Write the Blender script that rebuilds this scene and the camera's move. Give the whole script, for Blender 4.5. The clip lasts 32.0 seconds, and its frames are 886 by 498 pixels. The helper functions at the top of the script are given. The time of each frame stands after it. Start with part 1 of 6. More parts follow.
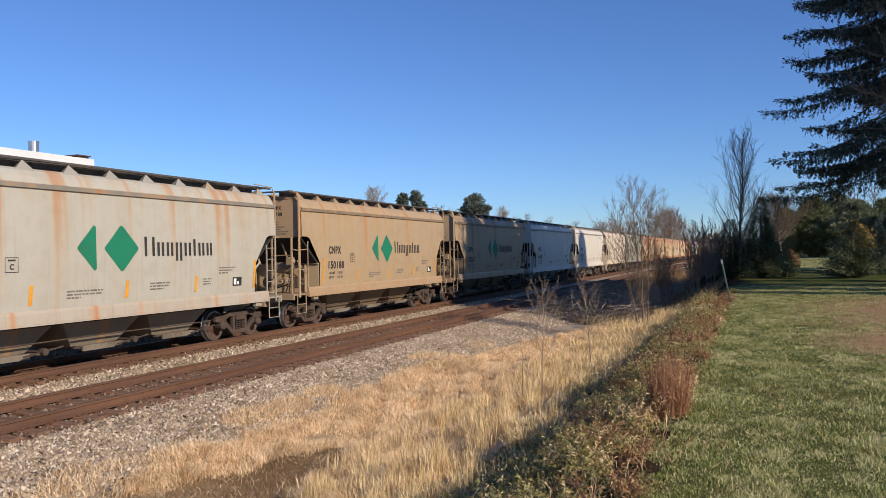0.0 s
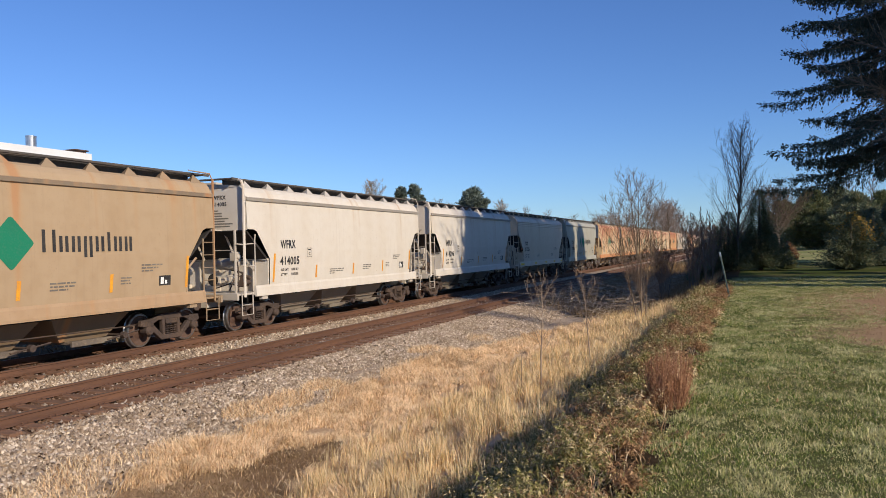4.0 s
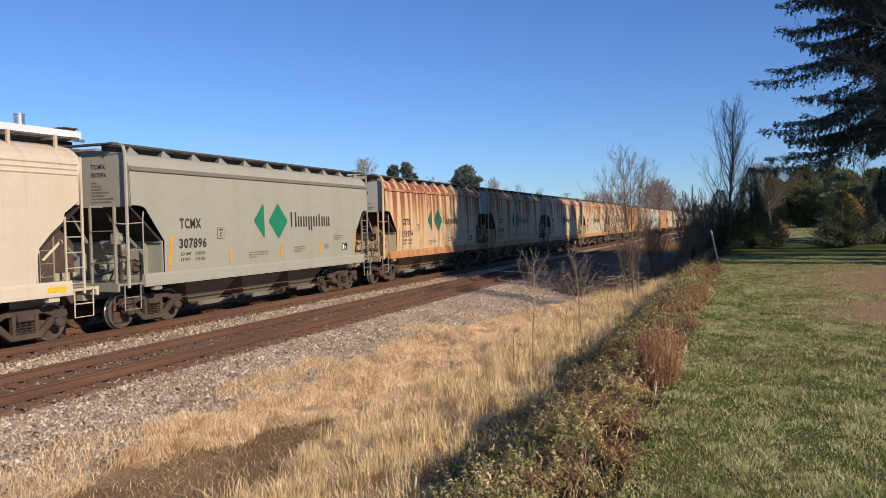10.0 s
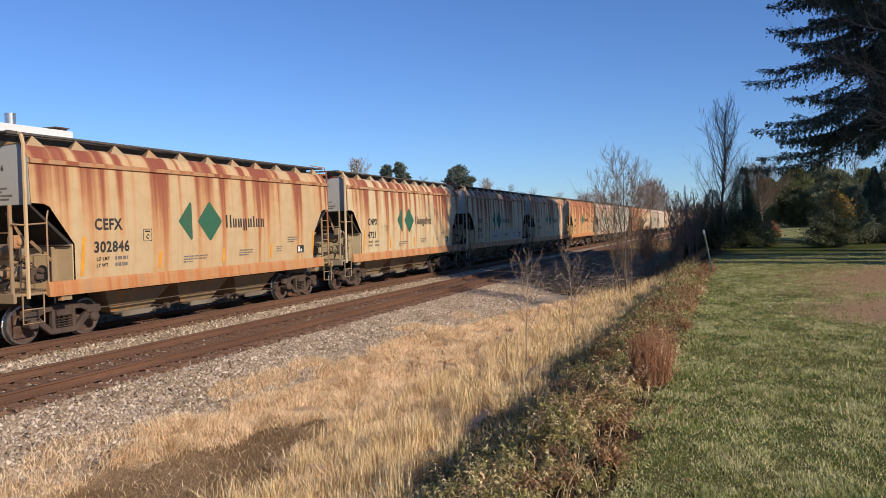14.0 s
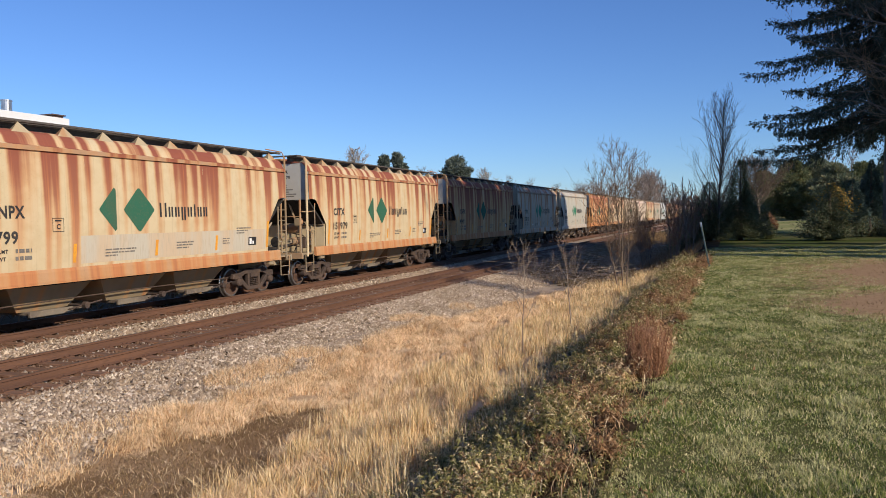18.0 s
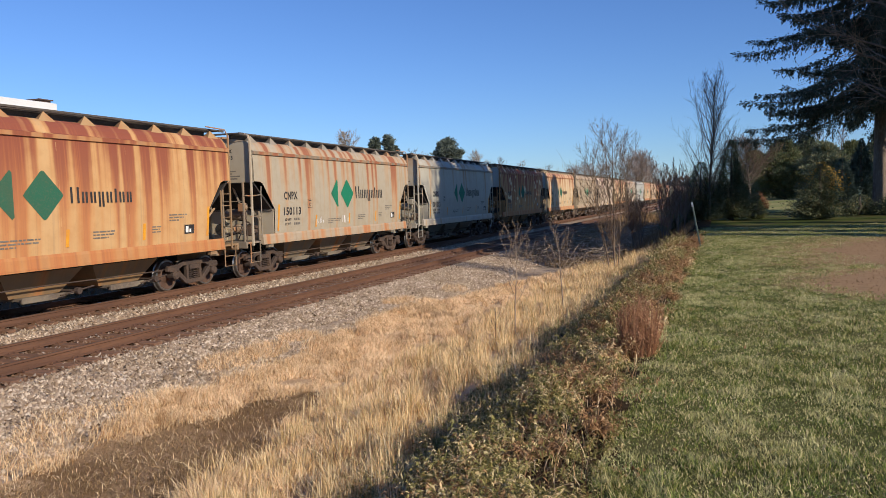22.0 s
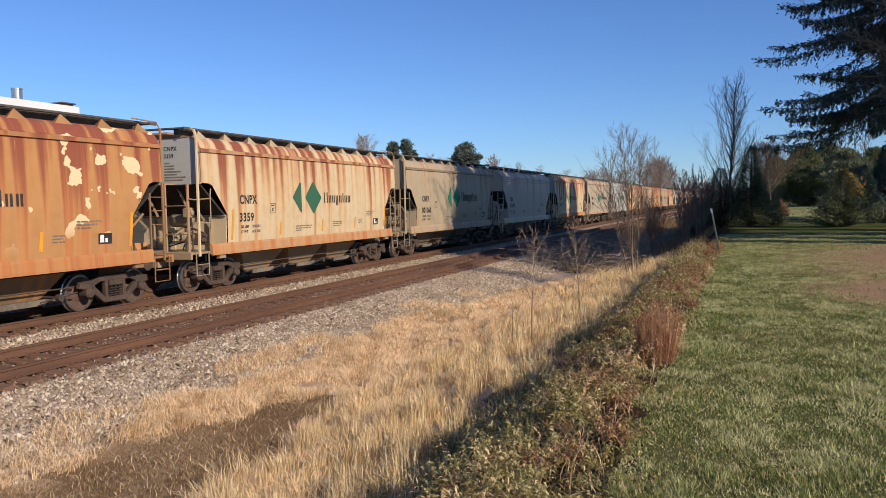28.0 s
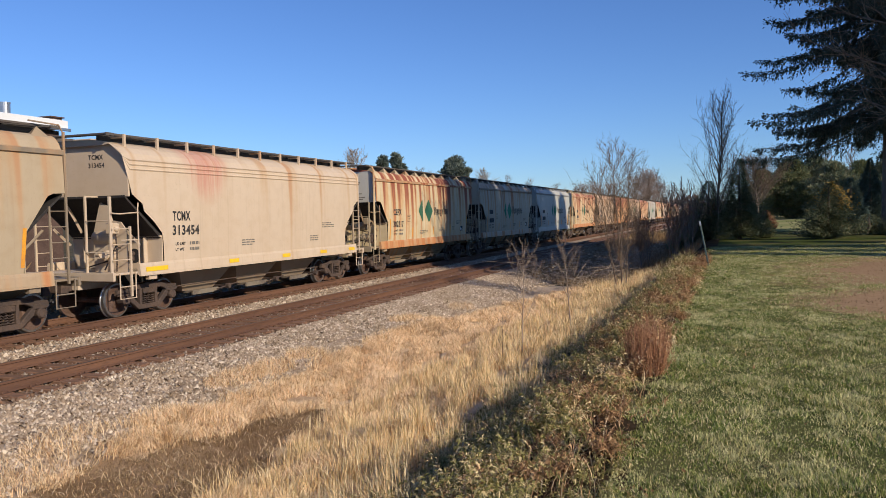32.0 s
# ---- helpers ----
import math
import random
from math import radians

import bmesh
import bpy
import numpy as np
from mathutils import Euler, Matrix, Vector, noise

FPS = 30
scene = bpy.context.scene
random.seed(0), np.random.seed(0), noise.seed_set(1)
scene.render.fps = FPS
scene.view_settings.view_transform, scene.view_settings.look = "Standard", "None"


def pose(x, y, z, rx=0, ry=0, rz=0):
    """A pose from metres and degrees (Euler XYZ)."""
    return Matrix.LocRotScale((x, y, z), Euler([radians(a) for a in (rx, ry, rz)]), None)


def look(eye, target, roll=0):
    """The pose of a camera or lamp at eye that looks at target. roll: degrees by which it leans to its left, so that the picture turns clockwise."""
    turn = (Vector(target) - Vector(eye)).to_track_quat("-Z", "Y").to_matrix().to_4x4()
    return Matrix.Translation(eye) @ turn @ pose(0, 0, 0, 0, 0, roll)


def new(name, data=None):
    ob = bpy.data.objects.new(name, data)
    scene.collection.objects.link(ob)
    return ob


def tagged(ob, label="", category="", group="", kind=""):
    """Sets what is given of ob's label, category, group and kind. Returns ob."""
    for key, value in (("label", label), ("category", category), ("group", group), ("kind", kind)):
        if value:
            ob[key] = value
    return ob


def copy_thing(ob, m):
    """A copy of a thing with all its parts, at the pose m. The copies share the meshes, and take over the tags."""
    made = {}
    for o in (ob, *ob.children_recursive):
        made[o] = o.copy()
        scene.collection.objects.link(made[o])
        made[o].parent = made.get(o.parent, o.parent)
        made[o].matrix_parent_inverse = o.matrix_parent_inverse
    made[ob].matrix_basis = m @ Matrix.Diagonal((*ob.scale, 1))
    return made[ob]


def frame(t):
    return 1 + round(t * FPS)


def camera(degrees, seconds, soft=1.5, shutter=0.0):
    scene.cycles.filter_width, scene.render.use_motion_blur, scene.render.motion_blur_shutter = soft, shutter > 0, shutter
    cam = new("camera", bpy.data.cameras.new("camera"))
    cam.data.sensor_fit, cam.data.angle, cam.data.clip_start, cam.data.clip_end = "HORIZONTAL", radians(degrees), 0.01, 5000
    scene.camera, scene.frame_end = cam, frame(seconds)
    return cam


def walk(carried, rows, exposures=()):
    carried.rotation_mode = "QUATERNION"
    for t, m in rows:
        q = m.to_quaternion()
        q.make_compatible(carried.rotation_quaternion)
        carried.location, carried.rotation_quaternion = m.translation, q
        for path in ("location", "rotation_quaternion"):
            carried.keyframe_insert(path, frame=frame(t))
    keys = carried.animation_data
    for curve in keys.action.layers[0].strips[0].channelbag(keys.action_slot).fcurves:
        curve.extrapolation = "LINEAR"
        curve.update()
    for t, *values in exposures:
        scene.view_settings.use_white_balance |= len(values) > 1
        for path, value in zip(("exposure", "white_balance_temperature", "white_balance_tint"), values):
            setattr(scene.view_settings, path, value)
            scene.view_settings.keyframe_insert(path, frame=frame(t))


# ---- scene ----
PATH = [
    (0, 90.379, 1.005, -68.14), (0.5, 90.285, 1.108, -68.146), (1, 90.12, 1.223, -68.167), (1.5, 90.146, 1.116, -68.098),
    (2, 90.161, 0.96, -68.088), (2.5, 90.153, 1.039, -68.205), (3, 90.102, 1.065, -68.165), (3.5, 90.03, 1.098, -68.172),
    (5.5, 89.218, 1.447, -68.521), (6, 89.032, 1.417, -68.544), (6.5, 89.01, 1.663, -68.652), (7, 89.01, 1.83, -68.809),
    (7.5, 88.888, 1.679, -68.757), (8, 88.729, 1.483, -68.58), (8.5, 88.366, 1.341, -68.55), (9, 88.227, 1.299, -68.646),
    (9.5, 88.222, 1.251, -68.691), (10, 88.283, 1.267, -68.812), (10.5, 88.326, 1.203, -68.902), (11, 88.267, 1.358, -68.915),
    (11.5, 88.214, 1.371, -69.01), (12, 88.215, 1.335, -69.077), (12.5, 88.15, 1.251, -69.107), (13, 88.156, 1.198, -69.116),
    (13.5, 88.267, 1.301, -69.219), (14, 88.267, 1.295, -69.315), (14.5, 88.251, 1.191, -69.344), (16.5, 88.394, 1.016, -69.429),
    (17, 87.998, 0.909, -69.385), (17.5, 87.659, 0.874, -69.435), (18, 87.548, 0.886, -69.514), (18.5, 87.395, 0.867, -69.489),
    (19, 87.153, 0.906, -69.532), (19.5, 86.985, 1.028, -69.641), (20, 86.77, 1.092, -69.807), (20.5, 86.572, 1.16, -70.009),
    (21, 86.466, 1.231, -70.07), (21.5, 86.417, 1.25, -70.086), (22, 86.236, 1.392, -70.13), (22.5, 85.96, 1.473, -70.071),
    (23, 85.934, 1.575, -69.852), (23.5, 85.885, 1.518, -69.783), (24, 85.731, 1.522, -69.718), (24.5, 85.639, 1.633, -69.8),
    (25, 85.601, 1.699, -69.974), (25.5, 85.601, 1.5, -69.87), (27.5, 86.428, 1.02, -68.885), (28, 86.603, 1.03, -68.836),
    (28.5, 86.937, 1.02, -68.829), (29, 87.282, 0.882, -68.865), (29.5, 87.408, 0.857, -68.922), (30, 87.343, 0.862, -68.986),
    (30.5, 87.4, 0.972, -69.073), (31, 87.395, 0.939, -69.201), (31.5, 87.517, 1.089, -69.401), (32, 87.567, 1.157, -69.583),
]

EYE = (0.0, 0.0, 2.5)
cam = camera(59.56, 32.0, soft=0.7)
walk(cam, [(t, pose(*EYE, rx, ry, rz)) for t, rx, ry, rz in PATH])

# ---- world and sun ----
SUN_EL, SUN_AZ = radians(26), (-0.42, -0.91)
world = bpy.data.worlds.new("world")
scene.world = world
world.use_nodes = True
wn = world.node_tree.nodes
sky = wn.new("ShaderNodeTexSky")
sky.sky_type = "NISHITA"
sky.sun_disc = False
sky.sun_elevation = SUN_EL
sky.sun_rotation = math.atan2(SUN_AZ[0], SUN_AZ[1])
sky.air_density, sky.dust_density, sky.ozone_density = 1.0, 0.0, 1.6
wn["Background"].inputs["Strength"].default_value = 0.092
tint = wn.new("ShaderNodeMix")
tint.data_type, tint.blend_type = "RGBA", "MULTIPLY"
tint.inputs[0].default_value, tint.inputs[7].default_value = 1.0, (0.575, 0.845, 1.385, 1)
world.node_tree.links.new(sky.outputs[0], tint.inputs[6])
world.node_tree.links.new(tint.outputs[2], wn["Background"].inputs["Color"])
sun = new("sun", bpy.data.lights.new("sun", "SUN"))
sun.data.energy, sun.data.angle, sun.data.color = 4.8, radians(0.53), (1.0, 0.875, 0.71)
flat = math.cos(SUN_EL) / math.hypot(*SUN_AZ)
sun.matrix_world = look((0, 0, 40), (-SUN_AZ[0] * flat, -SUN_AZ[1] * flat, 40 - math.sin(SUN_EL)))

# ---- material helpers ----
def shader(name, rough=0.85, metal=0.0, spec=0.3):
    m = bpy.data.materials.new(name)
    m.use_nodes = True
    b = m.node_tree.nodes["Principled BSDF"]
    b.inputs["Roughness"].default_value = rough
    b.inputs["Metallic"].default_value = metal
    b.inputs["Specular IOR Level"].default_value = spec
    return m, m.node_tree, b


def put(nt, socket, value):
    if isinstance(value, bpy.types.NodeSocket):
        nt.links.new(value, socket)
    else:
        socket.default_value = (*value, 1) if isinstance(value, tuple) and len(value) == 3 and socket.type == "RGBA" else value


def coords(nt, scale=(1, 1, 1), shift=None, world=False):
    if world:
        src = nt.nodes.new("ShaderNodeNewGeometry").outputs["Position"]
    else:
        src = nt.nodes.new("ShaderNodeTexCoord").outputs["Object"]
    mp = nt.nodes.new("ShaderNodeMapping")
    nt.links.new(src, mp.inputs["Vector"])
    mp.inputs["Scale"].default_value = scale
    if shift is not None:
        put(nt, mp.inputs["Location"], shift)
    return mp.outputs[0]


def noise_of(nt, vec, scale, detail=4.0, rough=0.55):
    n = nt.nodes.new("ShaderNodeTexNoise")
    nt.links.new(vec, n.inputs["Vector"])
    n.inputs["Scale"].default_value, n.inputs["Detail"].default_value, n.inputs["Roughness"].default_value = scale, detail, rough
    return n.outputs["Fac"]


def calc(nt, op, a, b=0.0, c=0.0):
    n = nt.nodes.new("ShaderNodeMath")
    n.operation = op
    put(nt, n.inputs[0], a), put(nt, n.inputs[1], b), put(nt, n.inputs[2], c)
    return n.outputs[0]


def band(nt, v, lo, hi):
    n = nt.nodes.new("ShaderNodeMapRange")
    n.interpolation_type = "SMOOTHSTEP"
    put(nt, n.inputs["Value"], v), put(nt, n.inputs["From Min"], lo), put(nt, n.inputs["From Max"], hi)
    return n.outputs[0]


def blend(nt, fac, a, b, mode="MIX"):
    n = nt.nodes.new("ShaderNodeMix")
    n.data_type, n.blend_type = "RGBA", mode
    put(nt, n.inputs[0], fac), put(nt, n.inputs[6], a), put(nt, n.inputs[7], b)
    return n.outputs[2]


def bump(nt, b, height, strength=0.4, dist=0.01):
    n = nt.nodes.new("ShaderNodeBump")
    n.inputs["Strength"].default_value, n.inputs["Distance"].default_value = strength, dist
    nt.links.new(height, n.inputs["Height"])
    nt.links.new(n.outputs[0], b.inputs["Normal"])


def island(nt):
    return nt.nodes.new("ShaderNodeNewGeometry").outputs["Random Per Island"]


def worn(name, c1, c2, c3, coarse=0.6, fine=14.0, rough=0.85, metal=0.0, dist=0.004, stretch=(1, 1, 1), spec=0.3):
    """A surface with broad stains of c2 on c1 and a fine grain of c3."""
    m, nt, b = shader(name, rough, metal, spec)
    v = coords(nt, stretch)
    big, small = noise_of(nt, v, coarse, 3), noise_of(nt, v, fine, 5)
    col = blend(nt, band(nt, big, 0.4, 0.62), c1, c2)
    col = blend(nt, calc(nt, "MULTIPLY", band(nt, small, 0.45, 0.75), 0.7), col, c3)
    nt.links.new(col, b.inputs["Base Color"])
    bump(nt, b, small, 0.5, dist)
    return m


def tinted(name, c1, c2, c3=None, rough=0.8, trans=0.0, dull=1.0, patch=None):
    """Blades, leaves, stones or twigs: each piece takes its own tint between c1 and c2, a few c3."""
    m, nt, b = shader(name, rough, spec=0.12)
    r = island(nt)
    col = blend(nt, r, c1, c2)
    if c3:
        col = blend(nt, band(nt, calc(nt, "FRACT", calc(nt, "MULTIPLY", r, 37.0)), 0.72, 0.8), col, c3)
    v = coords(nt, world=True)
    col = blend(nt, calc(nt, "MULTIPLY", band(nt, noise_of(nt, v, 5.0, 2), 0.42, 0.62), 0.55 * dull), col, blend(nt, 1.0, col, (0.66, 0.60, 0.5), "MULTIPLY"))
    col = blend(nt, calc(nt, "MULTIPLY", band(nt, noise_of(nt, v, 0.9, 3), 0.35, 0.7), 0.45 * dull), col, blend(nt, 1.0, col, (0.62, 0.58, 0.5), "MULTIPLY"))
    if patch:
        # dry or bleached patches
        dry = calc(nt, "MULTIPLY_ADD", noise_of(nt, v, 1.6, 4, 0.6), 0.6, calc(nt, "MULTIPLY", noise_of(nt, v, 7.0, 3, 0.6), 0.4))
        col = blend(nt, calc(nt, "MULTIPLY", band(nt, dry, 0.47, 0.62), calc(nt, "MULTIPLY_ADD", r, 0.6, 0.3)), col, patch)
    nt.links.new(col, b.inputs["Base Color"])
    if trans:
        b.inputs["Transmission Weight"].default_value = 0
        t = nt.nodes.new("ShaderNodeBsdfTranslucent")
        nt.links.new(col, t.inputs["Color"])
        mx = nt.nodes.new("ShaderNodeMixShader")
        mx.inputs[0].default_value = trans
        nt.links.new(b.outputs[0], mx.inputs[1]), nt.links.new(t.outputs[0], mx.inputs[2])
        nt.links.new(mx.outputs[0], nt.nodes["Material Output"].inputs["Surface"])
    return m


# ---- materials ----
def car_paint(name, peel=False, stain=False):
    """Weathered wagon paint. The object's colour is the paint, its alpha the share of rust."""
    m, nt, b = shader(name, 0.62, 0.0, 0.35)
    info = nt.nodes.new("ShaderNodeObjectInfo")
    tone = nt.nodes.new("ShaderNodeSeparateColor")
    nt.links.new(info.outputs["Color"], tone.inputs[0])
    off = nt.nodes.new("ShaderNodeCombineXYZ")
    # each wagon's own paint shifts the pattern, so that roof and side share their runs
    put(nt, off.inputs[0], calc(nt, "MULTIPLY", calc(nt, "DIVIDE", tone.outputs[0], calc(nt, "MAXIMUM", tone.outputs[2], 0.01)), 157.0))
    rust = info.outputs["Alpha"]
    sep = nt.nodes.new("ShaderNodeSeparateXYZ")
    nt.links.new(nt.nodes.new("ShaderNodeTexCoord").outputs["Object"], sep.inputs[0])
    up = band(nt, sep.outputs[2], 1.3, 4.6)
    broad = noise_of(nt, coords(nt, (1.0, 0.0, 0.012), off.outputs[0]), 1.0, 0.5, 0.5)
    streaks = noise_of(nt, coords(nt, (1.0, 0.0, 0.016), off.outputs[0]), 2.7, 0.8, 0.5)
    thin = noise_of(nt, coords(nt, (1.0, 0.0, 0.02), off.outputs[0]), 11.0, 3, 0.6)
    mott = noise_of(nt, coords(nt, (1, 1, 1), off.outputs[0]), 3.0, 5)
    speck = noise_of(nt, coords(nt, (1, 1, 1), off.outputs[0]), 26.0, 5)
    # rust starts at the roof and runs down: runs narrow and fade on their way
    need = calc(nt, "MULTIPLY_ADD", calc(nt, "SUBTRACT", 1.0, up), 0.15, calc(nt, "MULTIPLY_ADD", rust, -0.40, calc(nt, "MULTIPLY_ADD", band(nt, sep.outputs[2], 4.0, 4.3), -0.02, 0.787)))
    mixed = calc(nt, "ADD", calc(nt, "MULTIPLY", broad, 0.30), calc(nt, "ADD", calc(nt, "MULTIPLY", streaks, 0.60), calc(nt, "ADD", calc(nt, "MULTIPLY", thin, 0.07), calc(nt, "MULTIPLY", mott, 0.03))))
    mixed = calc(nt, "MULTIPLY_ADD", mixed, 1.6, -0.3)
    wide = band(nt, mixed, calc(nt, "SUBTRACT", need, 0.15), calc(nt, "ADD", need, 0.06))
    core = band(nt, mixed, calc(nt, "SUBTRACT", need, 0.035), calc(nt, "ADD", need, 0.11))
    heavy = band(nt, rust, 0.45, 0.75)
    paint = blend(nt, calc(nt, "MULTIPLY", band(nt, mott, 0.4, 0.7), calc(nt, "MULTIPLY_ADD", rust, 0.25, 0.12)), info.outputs["Color"], blend(nt, 1.0, info.outputs["Color"], (0.76, 0.68, 0.58), "MULTIPLY"))
    paint = blend(nt, calc(nt, "MULTIPLY", band(nt, broad, 0.42, 0.66), 0.16), paint, blend(nt, 1.0, paint, (0.80, 0.70, 0.56), "MULTIPLY"))
    paint = blend(nt, calc(nt, "MULTIPLY", band(nt, thin, 0.54, 0.70), calc(nt, "MULTIPLY_ADD", rust, 0.28, 0.05)), paint, (0.30, 0.21, 0.14))
    col = blend(nt, calc(nt, "MULTIPLY", wide, calc(nt, "MULTIPLY_ADD", heavy, 0.12, 0.46)), paint, blend(nt, heavy, (0.46, 0.28, 0.14), (0.56, 0.255, 0.085)))
    deep = blend(nt, band(nt, calc(nt, "MULTIPLY_ADD", up, 0.34, thin), 0.42, 0.82), (0.47, 0.15, 0.055), (0.25, 0.065, 0.042))
    col = blend(nt, calc(nt, "MULTIPLY", calc(nt, "MULTIPLY", core, calc(nt, "MULTIPLY_ADD", heavy, 0.5, 0.5)), calc(nt, "MULTIPLY_ADD", up, 0.40, 0.55)), col, blend(nt, heavy, (0.42, 0.17, 0.065), deep))
    if peel:
        spots = noise_of(nt, coords(nt, (0.9, 0.9, 1.0), off.outputs[0]), 1.5, 3, 0.5)
        hole = calc(nt, "MULTIPLY", band(nt, spots, 0.605, 0.615), band(nt, sep.outputs[2], 1.5, 2.3))
        col = blend(nt, hole, col, (0.76, 0.60, 0.35))
    if stain:
        # a red spill from a roof hatch that has run down the side
        across = calc(nt, "POWER", calc(nt, "ABSOLUTE", calc(nt, "DIVIDE", calc(nt, "ADD", sep.outputs[0], 3.3), 1.25)), 2.0)
        down = calc(nt, "POWER", calc(nt, "DIVIDE", calc(nt, "SUBTRACT", 4.7, sep.outputs[2]), 1.9), 2.0)
        spill = calc(nt, "SUBTRACT", calc(nt, "SUBTRACT", 1.0, across), down)
        spill = calc(nt, "MULTIPLY", band(nt, spill, 0.0, 0.9), calc(nt, "MULTIPLY_ADD", band(nt, thin, 0.35, 0.65), 0.6, 0.25))
        col = blend(nt, calc(nt, "MULTIPLY", spill, 0.75), col, (0.52, 0.13, 0.10))
    col = blend(nt, calc(nt, "MULTIPLY", band(nt, speck, 0.6, 0.75), 0.25), col, (0.20, 0.13, 0.09))
    nt.links.new(col, b.inputs["Base Color"])
    put(nt, b.inputs["Roughness"], calc(nt, "ADD", 0.48, calc(nt, "MULTIPLY", wide, 0.35)))
    dents = noise_of(nt, coords(nt, (1, 1, 0.35), off.outputs[0]), 1.4, 2)
    bump(nt, b, calc(nt, "ADD", dents, calc(nt, "MULTIPLY", speck, 0.05)), 0.35, 0.03)
    return m


PAINT, PEEL = car_paint("wagon_paint"), car_paint("peeling_wagon_paint", True)
STAINED = car_paint("stained_wagon_paint", False, True)
# near-black for grime and for shade painted under the wagons
GRIMESHADE = worn("black_grime_and_shade", (0.022, 0.021, 0.022), (0.04, 0.034, 0.03), (0.06, 0.05, 0.04), 1.2, 18)
TRUCK = worn("truck_iron", (0.075, 0.054, 0.045), (0.11, 0.074, 0.055), (0.042, 0.033, 0.029), 2.5, 22, 0.8, 0.1)
WHEEL = worn("wheel_steel", (0.12, 0.07, 0.05), (0.16, 0.10, 0.075), (0.07, 0.05, 0.04), 3, 30, 0.7, 0.3)
TREAD = worn("polished_tread", (0.42, 0.41, 0.40), (0.30, 0.29, 0.28), (0.5, 0.5, 0.5), 5, 40, 0.35, 0.9)
GRATE = worn("dark_grating", (0.09, 0.085, 0.08), (0.12, 0.10, 0.085), (0.16, 0.14, 0.12), 1.5, 30, 0.7, 0.2)
DUSTY = worn("dusty_hopper", (0.20, 0.17, 0.13), (0.13, 0.105, 0.085), (0.26, 0.20, 0.14), 1.1, 16)
FADEDINK = worn("faded_lettering", (0.14, 0.125, 0.11), (0.2, 0.18, 0.15), (0.3, 0.26, 0.2), 2, 40, 0.7)
INK = worn("black_lettering", (0.025, 0.025, 0.027), (0.045, 0.042, 0.04), (0.09, 0.08, 0.07), 2, 40, 0.7)
GREEN = worn("green_emblem", (0.012, 0.20, 0.105), (0.02, 0.17, 0.095), (0.05, 0.20, 0.12), 1.0, 30, 0.6)
FADEDGREEN = worn("faded_green_emblem", (0.028, 0.13, 0.075), (0.05, 0.12, 0.07), (0.10, 0.13, 0.08), 1.0, 30, 0.7)
ORANGE = worn("orange_reflector", (0.80, 0.36, 0.03), (0.70, 0.30, 0.04), (0.5, 0.25, 0.08), 3, 30, 0.5)
YELLOW = worn("yellow_reflector", (0.85, 0.55, 0.02), (0.75, 0.46, 0.03), (0.6, 0.42, 0.1), 3, 30, 0.5)
CHALK = worn("white_chalk_paint", (0.80, 0.79, 0.76), (0.7, 0.68, 0.64), (0.6, 0.58, 0.52), 4, 30)
CHALKGREY = worn("pale_grey_repaint", (0.52, 0.47, 0.37), (0.56, 0.43, 0.29), (0.44, 0.36, 0.26), 1.6, 24, 0.65, stretch=(1, 1, 0.12))
RUBBER = worn("black_hose", (0.02, 0.02, 0.02), (0.03, 0.028, 0.026), (0.06, 0.05, 0.045), 4, 30, 0.6)
RAIL = worn("rusted_rail", (0.14, 0.072, 0.045), (0.18, 0.092, 0.055), (0.095, 0.054, 0.038), 1.5, 24, 0.75, 0.15, stretch=(0.15, 1, 1))
RAILHEAD = worn("dull_rail_head", (0.16, 0.11, 0.085), (0.12, 0.08, 0.06), (0.2, 0.15, 0.12), 1.5, 24, 0.5, 0.5, stretch=(0.1, 1, 1))
TIE = worn("weathered_tie", (0.16, 0.088, 0.054), (0.24, 0.13, 0.078), (0.09, 0.058, 0.042), 2.2, 18, 0.9, stretch=(1, 0.25, 1))
STONE = tinted("ballast_stone", (0.34, 0.25, 0.17), (0.62, 0.485, 0.355), (0.82, 0.68, 0.52), 0.9)
RUSTSTONE = tinted("rusty_ballast_stone", (0.19, 0.11, 0.07), (0.32, 0.215, 0.15), (0.46, 0.38, 0.31), 0.9)
STRAW = tinted("dry_straw", (0.96, 0.66, 0.38), (1.0, 0.83, 0.57), (0.50, 0.30, 0.15), 0.75, trans=0.1, dull=0.7)
GOLDSTRAW = tinted("golden_straw", (0.94, 0.64, 0.33), (1.0, 0.85, 0.53), (0.48, 0.34, 0.15), 0.65, trans=0.15, dull=0.6)
MATTED = tinted("matted_brown_thatch", (0.22, 0.14, 0.075), (0.36, 0.24, 0.13), (0.46, 0.33, 0.18), 0.9)
BLADE = tinted("lawn_blade", (0.07, 0.125, 0.025), (0.44, 0.47, 0.14), (0.82, 0.70, 0.40), 0.6, trans=0.2, patch=(0.78, 0.70, 0.36))
WEED = tinted("weed_leaf", (0.15, 0.15, 0.045), (0.48, 0.42, 0.16), (0.86, 0.70, 0.38), 0.65, trans=0.2)
DEADLEAF = tinted("dead_leaf", (0.40, 0.22, 0.11), (0.68, 0.44, 0.23), (0.22, 0.12, 0.06), 0.8, trans=0.25)
BROWNSEED = tinted("brown_seed_head", (0.44, 0.23, 0.13), (0.58, 0.33, 0.19), (0.30, 0.15, 0.08), 0.85)
TWIG = tinted("grey_twig", (0.16, 0.115, 0.085), (0.25, 0.19, 0.145), None, 0.85)
SAPWOOD = tinted("sapling_bark", (0.30, 0.225, 0.165), (0.40, 0.31, 0.235), None, 0.8)
PINKTWIG = tinted("pinkish_grey_twig", (0.34, 0.26, 0.22), (0.46, 0.36, 0.31), None, 0.85)
